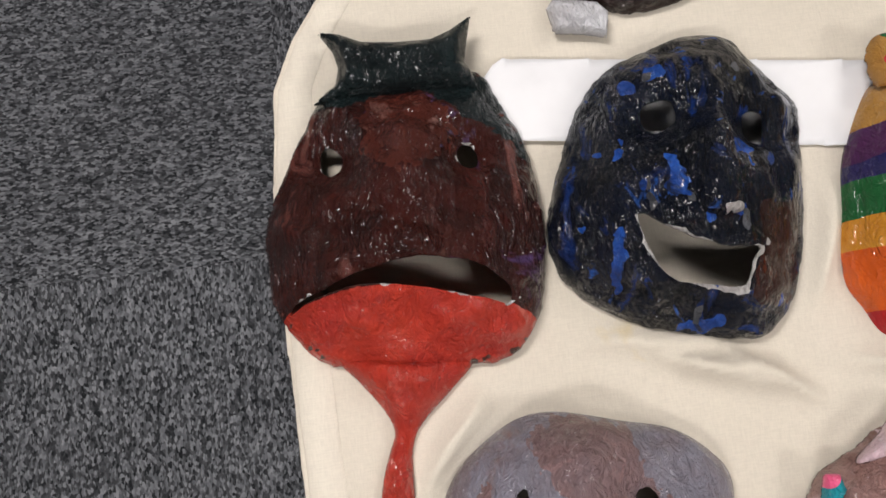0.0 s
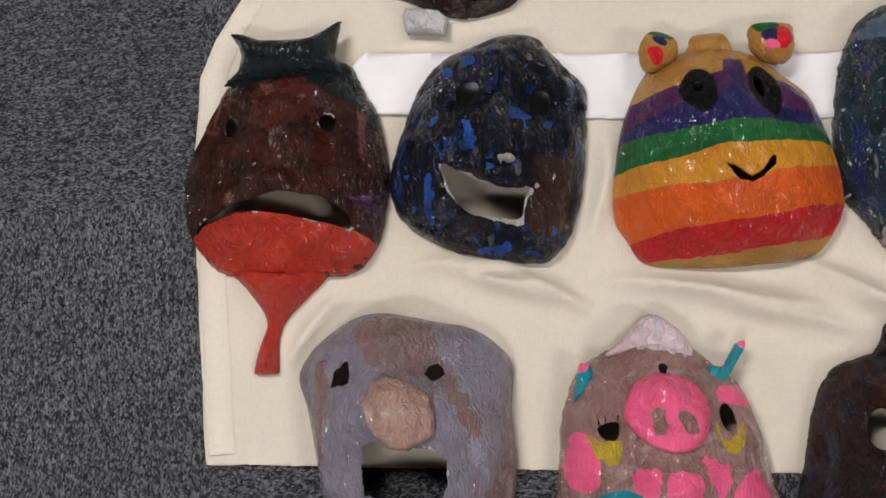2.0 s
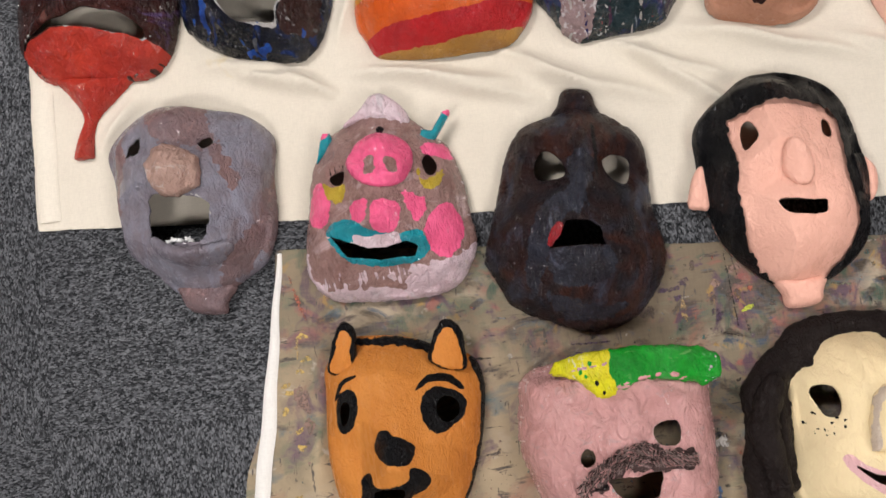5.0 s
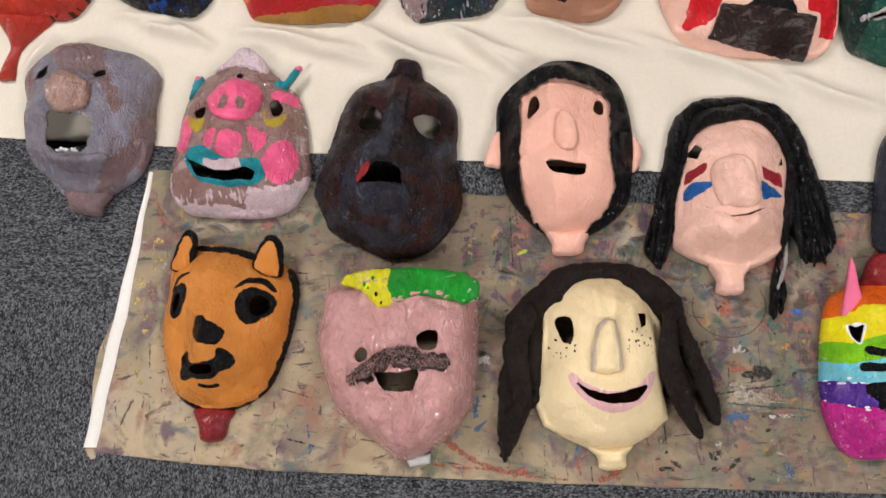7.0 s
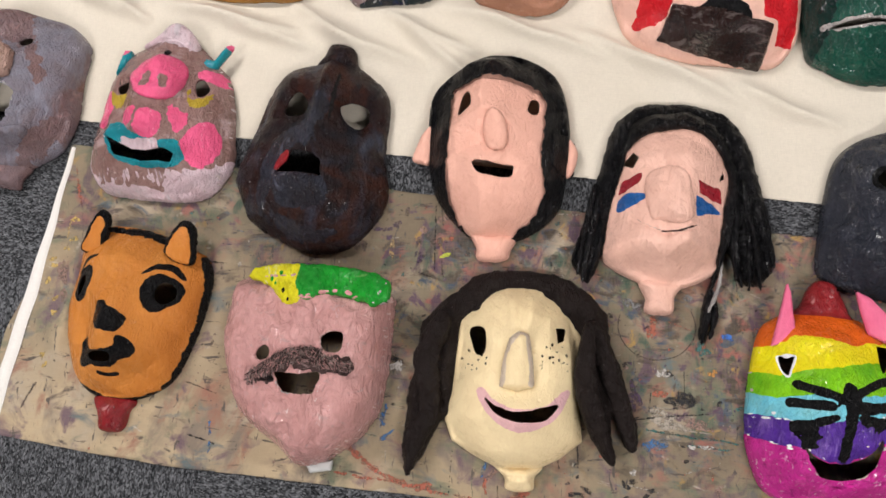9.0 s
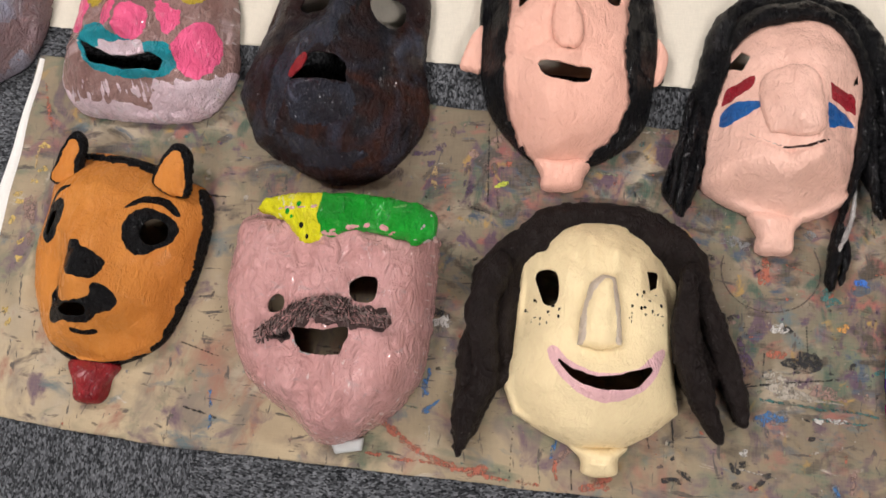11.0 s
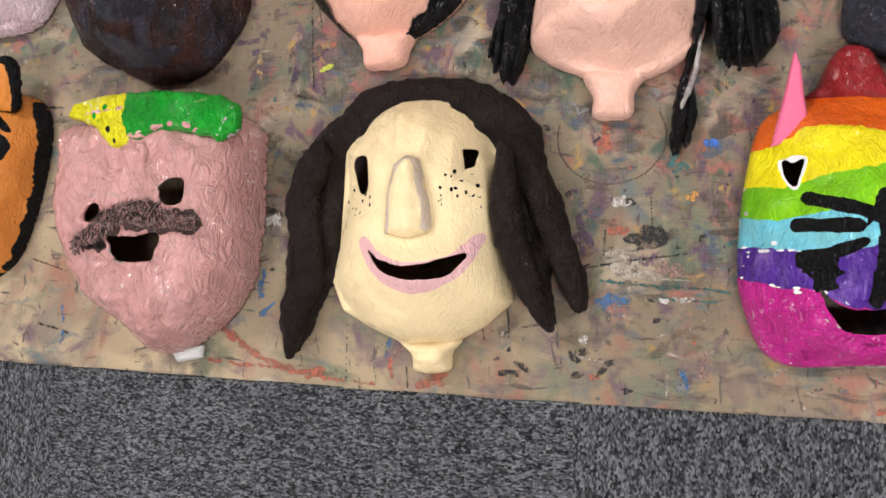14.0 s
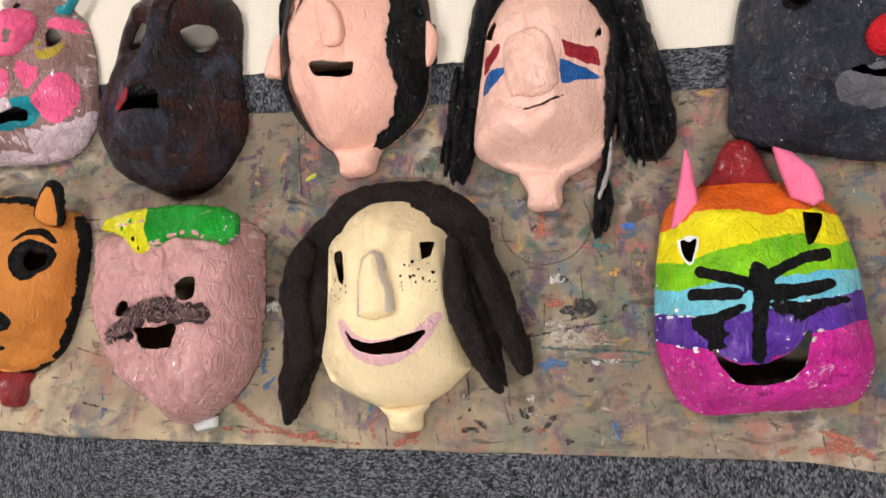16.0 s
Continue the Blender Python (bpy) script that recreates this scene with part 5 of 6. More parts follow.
def pig_mask():
    root = mask_base("pig_mask", (-0.293, 0.128), "pinkish-brown papier-mache pig mask with pink snout and teal lips")
    out = [(-68, 90), (-35, 107), (-14, 120), (11, 116), (34, 100), (56, 77), (72, 61), (82, 25), (86, -13), (90, -51), (73, -85), (50, -100), (8, -103), (-52, -99), (-81, -91), (-100, -67), (-103, -36), (-95, 7), (-88, 50)]
    s = Shell(out, 56, 50, 1.8, crumple=1.3, seed=3, ragged=0.8, bumps=[(*p, 14, 12, -6) for p in [(-52, 38), (49, 38)]] + [(*p, 34, 20, 8) for p in [(-5, -10)]], ridges=[(*a, *b, 7, 5) for a, b in [[(-60, -25), (-13, -26)], [(-13, -26), (37, -45)], [(-57, -52), (17, -65)]]])
    s.coat(TAUPE)
    lower = [(-108, -27), (-96, -42), (-95, -70), (-78, -84), (-52, -88), (-30, -88), (7, -92), (20, -71), (60, -69), (91, -49), (107, -74), (88, -141), (-111, -115)]
    s.field(lower, LILAC, smooth=False, ragged=3).field([(-24, 107), (-7, 127), (19, 110), (29, 92), (-1, 99)], LILAC, ragged=2.5)
    rng = np.random.RandomState(5)
    for k in range(34):
        x = rng.uniform(-86, 18)
        y = -86 + rng.uniform(-2, 6)
        s.field(strip([(x, y), (x + rng.normal(0, 1.5), y + rng.uniform(4, 13))], rng.uniform(1.0, 3.0)), LILAC, smooth=False, ragged=0.8)
    s.field([(-85, 25), (-80, 34), (-70, 30), (-62, 11), (-66, -11), (-82, -15), (-92, -4)], PINK, ragged=1.8)
    s.field([(40, -31), (55, -11), (69, -10), (79, -29), (75, -51), (60, -66), (43, -59)], PINK, ragged=1.4)
    s.field([(-36, -1), (-18, -1), (-21, -21), (-33, -24), (-39, -14)], PINK, ragged=2.2).field([(-11, -4), (11, -5), (17, -16), (8, -35), (-6, -39), (-15, -27)], PINK, ragged=1.2)
    s.field([(20, 8), (34, 1), (43, -10), (34, -26), (25, -14)], PINK, ragged=2.6).field([(45, 62), (68, 63), (74, 48), (61, 46), (45, 50)], PINK, ragged=2.2)
    s.field([(-69, 31), (-60, 26), (-43, 23), (-45, 9), (-57, 6), (-66, 17)], GOLD_YELLOW, ragged=1.8).field([(37, 33), (45, 16), (62, 32), (63, 22), (51, 6), (41, 11)], GOLD_YELLOW, ragged=2)
    s.field([(-68, -21), (-46, -15), (-30, -22), (-14, -34), (13, -38), (22, -36), (35, -39), (41, -56), (27, -68), (-6, -70), (-42, -63), (-57, -49), (-68, -34)], TEAL, ragged=1.2)
    s.field([(-40, -32), (-20, -38), (13, -37), (14, -49), (-19, -53), (-38, -44)], LILAC, smooth=False, ragged=1.0)
    s.field([(-5, 84), (0, 87), (5, 83), (2, 78), (2, 71), (-2, 71), (-2, 78)], INK, smooth=False)
    for a, b in (((-59, 37), (-60, 47)), ((-54, 38), (-54, 47)), ((-49, 38), (-48, 47)), ((-45, 39), (-43, 46))):
        s.field(strip([a, b], 1.5), INK, smooth=False, ragged=0.3)
    torn(s, [(-65, -30), (-48, -38), (-24, -48), (-5, -50), (18, -46)], PALE_PAPER, 8, 3, 1.3)
    rim_flecks(s, PALE_PAPER, 60, 9, 1.5)
    s.hole([(-61, 37), (-44, 40), (-46, 26), (-57, 27)]).hole([(42, 41), (49, 49), (57, 39), (54, 25), (46, 26)])
    s.hole([(-65, -30), (-48, -38), (-24, -49), (-5, -51), (18, -47), (30, -52), (24, -63), (-11, -63), (-47, -56)], smooth=False)
    s.make("face", root)
    sn = Shell([(-39, 43), (-33, 61), (-23, 73), (-6, 78), (16, 74), (31, 59), (33, 38), (22, 18), (-1, 12), (-25, 22)], 6, 9, 2.0, base=s, crumple=0.9, seed=4,
               bumps=[(*p, 5, 9, -4, 2) for p in [(-12, 38), (12, 36)]])
    sn.coat(PINK)
    for n in ([(-17, 46), (-7, 48), (-7, 29), (-17, 29)], [(6, 45), (17, 40), (17, 26), (6, 30)]):
        sn.field(n, TAUPE, ragged=1.6)
    sn.make("snout", root, "round hot-pink snout with two nostrils")
    knob = Shell([(-45, 98), (-24, 116), (-11, 130), (4, 131), (21, 117), (31, 101), (27, 89), (-11, 100)], 14, 14, 2.0, crumple=2.4, seed=5, lift=14)
    knob.coat(LILAC).make("top_knob", root, "pale lilac paper knob")
    for o in ([(39, 73), (44, 83), (55, 80), (69, 100), (77, 102), (77, 96), (59, 71), (51, 65)], [(-78, 60), (-73, 81), (-69, 94), (-60, 93), (-57, 82), (-67, 68)]):
        h = Shell(o, 9, 6, 2.0, smooth=False, crumple=1.0, seed=6, lift=16, lumps=8).coat(TEAL)
        c = max(o, key=lambda p: p[1])
        h.field(disc(c[0], c[1], 9), PINK)
        h.make("horn", root, "small teal horn with a pink tip")


PALE_PAPER = paint("bare_pink_paper", (0.74, 0.6, 0.6), (0.6, 0.45, 0.44), [], 0.4, 0.7)
pig_mask()


def coal_mask():
    root = mask_base("crested_mask", (-0.094, 0.093), "coal-black and rust papier-mache mask with a crested brow")
    out = [(-46, 106), (-15, 115), (7, 120), (40, 114), (66, 96), (83, 76), (86, 47), (85, 5), (90, -32), (92, -56), (81, -84), (59, -110), (34, -124), (-1, -127), (-33, -115), (-76, -92), (-90, -67), (-103, -35), (-92, 0), (-79, 41), (-66, 77)]
    s = Shell(out, 60, 62, 1.8, crumple=1.5, seed=4, lumps=20, ragged=1.0, bumps=[(*p, 22, 24, -22) for p in [(-21, 53), (50, 42)]], ridges=[(*a, *b, 10, 9) for a, b in [[(16, 112), (6, 12)]]] + [(*a, *b, 10, 5) for a, b in [[(-36, -45), (28, -59)]]])
    s.coat(COAL).field([(-15, 17), (12, 23), (7, -3), (-12, -9), (-30, -34), (-40, -60), (-54, -85), (-61, -72), (-52, -26), (-42, 0)], BLUE_GREY, ragged=3.5).field([(-32, -42), (25, -46), (32, -64), (20, -79), (-9, -82), (-33, -73)], BLUE_GREY, ragged=3)
    s.field([(-43, -83), (-20, -91), (12, -103), (39, -101), (19, -116), (-21, -113)], BLUE_GREY, ragged=3).field([(-2, 54), (20, 55), (19, 25), (-1, 24)], BLUE_GREY, ragged=3)
    s.field([(-35, -35), (-31, -23), (-22, -14), (-17, -17), (-20, -28), (-30, -38)], CHERRY, ragged=0.6).field(strip([(29, 89), (27, 55), (25, 29)], (3, 4, 2)), INK, ragged=0.6)
    torn(s, [(23, -44), (21, -24), (10, -16)], RAGGED, 4, 5, 1.2)
    s.hole([(-36, 58), (-27, 69), (-16, 65), (-7, 51), (-8, 36), (-24, 35), (-37, 40)]).hole([(35, 50), (48, 57), (63, 52), (64, 37), (56, 23), (43, 28), (35, 40)])
    s.hole([(-34, -40), (-23, -30), (-13, -13), (10, -16), (21, -24), (23, -44), (-7, -42)], smooth=False, ragged=0.6)
    s.make("face", root)
    Shell([(-10, 109), (-2, 127), (7, 143), (34, 138), (40, 120), (43, 101)], 18, 16, 1.8, crumple=1.0, seed=3, lift=4).coat(COAL).make("bottle_neck", root, "coal-black painted bottle neck")


BLUE_GREY = paint("blue_grey_paint", (0.036, 0.04, 0.056), (0.02, 0.018, 0.024), [((0.09, 0.1, 0.14), 60.0, 0.62, 0.76, (1, 0.5, 1)), GLINT], 0.24, 0.9)
coal_mask()


def black_haired_mask():
    root = mask_base("black_haired_mask", (0.129, 0.093), "peach papier-mache mask with a black hair frame and two ears")
    out = [(-40, 115), (-17, 128), (20, 127), (56, 110), (73, 89), (83, 50), (86, 5), (82, -32), (76, -62), (54, -87), (22, -103), (-21, -101), (-49, -80), (-71, -50), (-81, -12), (-85, 35), (-83, 73), (-66, 96)]
    s = Shell(out, 58, 52, 2.0, crumple=0.7, seed=5, lumps=30, ragged=0.4, bumps=[(*p, 30, 14, 5) for p in [(3, -60)]])
    s.coat(SKIN)
    s.hole([(-43, 61), (-37, 69), (-32, 64), (-30, 49), (-38, 40), (-45, 38)]).hole([(38, 58), (44, 62), (49, 57), (48, 44), (41, 41), (36, 46)])
    s.hole([(-24, -23), (-17, -20), (3, -24), (22, -25), (24, -32), (20, -39), (-4, -38), (-17, -34)]).make("face", root)
    Shell([(-12, 28), (-4, 39), (7, 35), (14, 21), (16, 3), (9, -8), (-4, -7), (-12, 7)], 9, 13, 1.8, base=s, crumple=0.4, seed=2, lumps=22).coat(SKIN).make("nose", root, "rounded peach nose", thick=1.5)
    hair_in = [(-53, 71), (-30, 81), (2, 84), (37, 76), (56, 62), (57, 37), (55, -7), (59, -36), (56, -61), (43, -82), (23, -102), (20, -123), (-16, -122), (-26, -101), (-43, -83), (-53, -54), (-56, -18), (-54, 27)]
    hair_out = ring(out, 1)
    hair = Shell(hair_out, 3.0, 6, 2.0, base=s, crumple=0.9, seed=6, lift=2.8)
    hair.coat(HAIR_BLACK).hole(hair_in, ragged=2.0)
    hair.make("hair", root, "glossy black painted hair frame", thick=1.5)
    Shell([(66, 22), (84, 26), (92, 18), (92, -22), (80, -26), (66, -18)], 3, 5, 2.0, smooth=False, base=s, crumple=1.0, seed=4, lift=5, ragged=1.0).coat(HAIR_BLACK).make("sideburn", root, "black painted paper sideburn", thick=2)
    for o in ([(-80, 34), (-91, 27), (-99, 7), (-102, -8), (-91, -12), (-80, -10)], [(84, 20), (91, 17), (96, 5), (93, -14), (87, -24), (82, -21)]):
        Shell(o, 8, 8, 2.0, crumple=0.4, seed=2, lift=10).coat(SKIN).make("ear", root, "peach paper ear")
    Shell([(-24, -93), (26, -95), (22, -113), (18, -124), (0, -128), (-17, -125), (-19, -112)], 20, 18, 2.0, crumple=0.4, seed=3).coat(SKIN).make("bottle_neck", root, "peach painted bottle neck")


black_haired_mask()


def long_haired_mask():
    root = mask_base("long_haired_mask", (0.332, 0.035), "pale peach papier-mache mask with long black hair and striped cheeks")
    face = [(-42, 100), (-7, 110), (28, 109), (57, 81), (72, 44), (72, -3), (64, -46), (54, -70), (19, -90), (-21, -90), (-64, -71), (-76, -53), (-68, 1), (-60, 52)]
    s = Shell(face, 58, 50, 2.0, crumple=1.0, seed=6, lumps=24, ragged=0.6, bumps=[(*p, 34, 14, 8) for p in [(-14, -52)]],
              ridges=[(*a, *b, 3, -3) for a, b in [[(-45, -21), (-7, -40)], [(-7, -40), (22, -31)]]])
    s.coat(SKIN_PALE)
    s.field([(-60, 10), (-57, 26), (-35, 34), (-37, 22)], WAR_RED, smooth=False, ragged=1.0).field([(-61, -8), (-58, 7), (-46, 12), (-30, 6), (-38, -1), (-56, -10)], WAR_BLUE, ragged=0.9)
    s.field([(26, 22), (53, 18), (55, 1), (27, 8)], WAR_RED, smooth=False, ragged=1.2).field([(22, 4), (24, 6), (36, 1), (56, -8), (37, -13), (23, -19)], WAR_BLUE, smooth=False, ragged=0.9)
    s.field(strip([(-50, -12), (-35, -25), (-13, -36)], (0.8, 1.2, 1.4)), NOSE_TAN, ragged=0.2).field(strip([(-14, -36), (5, -36), (22, -29)], (1.2, 2.6, 1.6)), BROWNBLACK, ragged=0.25)
    s.hole([(-56, 47), (-44, 61), (-38, 52), (-45, 39)], smooth=False).hole([(50, 27), (57, 43), (57, 32)], smooth=False).make("face", root)
    Shell([(-31, 26), (-7, 38), (12, 28), (21, -2), (19, -21), (7, -28), (-15, -24), (-27, -16)], 11, 34, 1.5, base=s, smooth=True, crumple=1.6, seed=2, lumps=13, ragged=0.8).coat(SKIN_PALE).make("nose", root, "large faceted peach nose", thick=1.5)
    hair = Shell([(-70, 90), (-56, 112), (-35, 126), (1, 129), (32, 126), (62, 115), (84, 90), (94, 61), (103, 24), (111, -5), (116, -55), (108, -75), (95, -85), (79, -82), (74, -64), (64, -46), (57, -71), (47, -102), (46, -129), (42, -151), (34, -146), (37, -119), (42, -95), (52, -60), (57, -10), (63, 36), (46, 67), (30, 81), (2, 87), (-29, 82), (-48, 68), (-57, 38), (-70, -14), (-76, -57), (-89, -88), (-99, -81), (-109, -63), (-101, -35), (-89, -6), (-82, 38)],
                 16, 14, 1.8, base=s, crumple=2.0, seed=7, lumps=9, ragged=1.0)
    hair.coat(HAIR_BLACK).make("hair", root, "long glossy black paper-strip hair", thick=2)
    rng = np.random.RandomState(4)
    for a, b, lift in (((80, 30), (86, -86), 16), ((92, 10), (107, -74), 13), ((70, 0), (72, -78), 18), ((102, -10), (114, -62), 9), ((64, -20), (78, -84), 12), ((86, -10), (97, -88), 20),
                       ((-80, 10), (-96, -88), 15), ((-92, -18), (-108, -66), 10), ((-76, -20), (-88, -80), 12), ((-86, 20), (-102, -78), 17), ((46, -92), (38, -150), 6), ((50, -100), (46, -146), 4)):
        mid = ((a[0] + b[0]) / 2 + rng.uniform(-2, 4), (a[1] + b[1]) / 2)
        w = rng.uniform(5, 8)
        Shell(strip([a, mid, b], (w, w * 1.2, w * 0.5)), 6, 4, 2.0, crumple=1.2, seed=rng.randint(6), lumps=7, lift=lift, ragged=0.9).coat(HAIR_BLACK).make("hair_strand", root, thick=2)
    Shell(strip([(58, -62), (54, -90), (44, -116)], (2, 4, 3)), 3, 3, 2.0, crumple=0.8, lift=12, ragged=0.6).coat(RAGGED).make("paper_strip", root, "bare white paper strip", thick=1.5)
    Shell([(-31, -83), (16, -84), (8, -101), (6, -119), (-10, -123), (-25, -119), (-25, -104)], 22, 18, 2.0, crumple=0.6, seed=3).coat(SKIN_PALE).make("bottle_neck", root, "pale peach painted bottle neck")


long_haired_mask()


def red_nosed_mask():
    root = mask_base("red_nosed_mask", (0.581, 0.017), "blue-black papier-mache mask with a red nose and grey lips")
    out = [(-85, -3), (-80, 31), (-67, 80), (-43, 105), (-4, 119), (36, 128), (86, 122), (121, 87), (122, 12), (103, -54), (58, -87), (21, -87), (-15, -78), (-52, -69), (-77, -61), (-89, -43)]
    s = Shell(out, 62, 58, 1.9, crumple=1.5, seed=1, bumps=[(*p, 20, 18, -10) for p in [(-25, 51)]]).coat(NAVY_GREY)
    s.field([(-39, 51), (-34, 63), (-22, 67), (-12, 59), (-13, 46), (-23, 38), (-35, 40)], INK, ragged=0.8)
    s.field([(-6, -27), (4, -23), (16, -20), (28, -19), (44, -25), (50, -40), (37, -52), (10, -49), (-4, -41)], SILVER, ragged=1.5)
    s.hole([(6, -22), (16, -19), (22, -24), (44, -26), (43, -32), (16, -27)]).hole([(-33, 49), (-30, 57), (-23, 61), (-17, 54), (-19, 46), (-26, 42)]).make("face", root)
    Shell([(17, 1), (24, 11), (35, 14), (46, 3), (44, -13), (30, -16), (21, -11)], 14, 16, 2.0, base=s, crumple=0.8, seed=2).coat(FLUO_RED).make("nose", root, "bright red nose")
    Shell([(-23, 103), (-13, 115), (2, 128), (12, 150), (24, 189), (33, 228), (49, 228), (43, 188), (32, 149), (23, 121), (20, 98), (-3, 94)], 13, 9, 2.0, crumple=0.9, seed=4, lift=6).coat(NAVY_GREY).make("stalk", root, "tapering blue-black paper stalk")


red_nosed_mask()


def bear_mask():
    root = mask_base("bear_mask", (-0.300, -0.115), "honey-orange papier-mache bear mask outlined in black on drop cloth")
    out = [(-87, 50), (-85, 76), (-61, 103), (-26, 105), (15, 97), (47, 82), (76, 71), (86, 47), (83, 9), (72, -35), (54, -78), (29, -99), (-4, -110), (-37, -109), (-61, -97), (-78, -74), (-86, -46), (-90, -8)]
    s = Shell(out, 58, 50, 2.0, crumple=0.6, seed=2, lumps=34, bumps=[(*p, 24, 40, 12) for p in [(-12, -19)]] + [(*p, 30, 16, 8) for p in [(-14, -61)]])
    s.coat(HONEY)
    s.field(strip([(36, -100), (57, -78), (74, -35), (84, 8), (86, 43), (76, 67)], (6, 9, 9, 9, 9, 6)), INK, ragged=1.1)
    s.field(strip([(-66, -90), (-35, -107), (4, -109), (37, -98)], (5, 7, 7, 6)), INK, ragged=1.0)
    s.field(strip([(-54, 99), (-20, 98), (20, 90), (46, 77)], (5, 9, 12, 10)), INK, ragged=2.4)
    s.field([(-68, 40), (-57, 49), (-46, 45), (-43, 29), (-50, 11), (-63, 4), (-69, 15)], INK, ragged=0.5).field([(23, 31), (34, 41), (50, 40), (66, 29), (65, 13), (49, -1), (33, -4), (23, 10)], INK, ragged=1)
    s.field(strip([(-70, 40), (-61, 56), (-45, 62)], (3, 5, 3)), INK, ragged=0.4).field(strip([(18, 41), (31, 51), (50, 50), (65, 38)], (2, 8, 8, 5)), INK, ragged=0.5)
    s.field([(-22, 2), (-15, 5), (-5, -2), (10, -10), (13, -21), (4, -32), (-9, -30), (-21, -25), (-28, -12)], INK, ragged=1)
    s.field([(-47, -41), (-37, -38), (-31, -51), (-13, -52), (3, -47), (8, -35), (19, -38), (24, -52), (6, -64), (-10, -72), (-31, -70), (-44, -74), (-51, -67)], INK, ragged=1).field(strip([(-24, -78), (-12, -80), (-1, -78)], 4), INK, ragged=0.3)
    s.hole([(-65, 29), (-59, 37), (-53, 32), (-55, 18), (-62, 12)]).hole([(38, 24), (46, 32), (58, 26), (59, 13), (48, 5), (39, 11)]).hole([(-34, -57), (-23, -54), (-3, -55), (-5, -64), (-23, -65), (-33, -62)])
    s.make("face", root)
    for o in ([(-74, 71), (-69, 93), (-62, 113), (-53, 118), (-46, 108), (-47, 91), (-51, 71)], [(36, 69), (40, 91), (49, 106), (59, 108), (67, 98), (69, 81), (67, 59)]):
        o = ring(o, 3)
        Shell(o, 9, 7, 2.0, crumple=0.5, seed=4, lift=27, ragged=0.7).coat(INK).field([(x, y - 4) for x, y in ring(o, -5.5)], HONEY, ragged=1.1).make("ear", root, "honey-orange ear edged in black")
    Shell([(-43, -105), (6, -107), (1, -127), (-4, -142), (-14, -148), (-33, -146), (-37, -129)], 20, 18, 2.0, crumple=1.0, seed=3).coat(CHERRY).make("bottle_neck", root, "cherry-red painted bottle neck")


bear_mask()


def bristles(face, root):
    """Stiff painted bristles standing off the matted moustache, each a thin three-sided splinter."""
    rng = np.random.RandomState(21)
    line = np.array([(-53, -30), (-42, -20), (-23, -8), (-2, 0), (16, 0), (32, -7), (48, -8), (62, -10)], dtype=float)
    verts, faces, index = [], [], []
    for k in range(1300):
        u = rng.uniform(0, len(line) - 1.001)
        i = int(u)
        c = line[i] + (line[i + 1] - line[i]) * (u - i)
        d = line[i + 1] - line[i]
        turn = math.atan2(d[1], d[0]) + rng.normal(0, 0.45) + (0.5 if u < 3.5 else -0.5)
        wide = 9.5 - 1.6 * abs(u - 3.4)
        off = rng.uniform(-1, 1) * max(wide, 4.5)
        x, y = c[0] - off * math.sin(math.atan2(d[1], d[0])), c[1] + off * math.cos(math.atan2(d[1], d[0]))
        ll, w = rng.uniform(4, 12), rng.uniform(0.4, 1.0)
        ex, ey = ll * math.cos(turn), ll * math.sin(turn)
        z = float(face.height_at(np.array([x]), np.array([y]))[0]) + 5.5 * (1 - (off / 12) ** 2)
        tip = z + rng.uniform(-1.0, 5.0)
        nx, ny = -w * math.sin(turn), w * math.cos(turn)
        q = len(verts)
        verts += [(x - ex / 2 + nx, y - ey / 2 + ny, z), (x - ex / 2 - nx, y - ey / 2 - ny, z), (x - ex / 2, y - ey / 2, z + 1.2 * w), (x + ex / 2, y + ey / 2, tip)]
        faces += [(q, q + 1, q + 2), (q + 1, q, q + 3), (q + 2, q + 1, q + 3), (q, q + 2, q + 3)]
        index += [(0, 0, 1, 2, 1, 3)[k % 6]] * 4
    ob = link_mesh("bristle", np.array(verts) * 0.001, faces, [BRISTLE, BRISTLE_PALE, BRISTLE_DARK, ROSE], index, root, False, "stiff brown-grey bristles")
    ob["kind"] = "stuff"


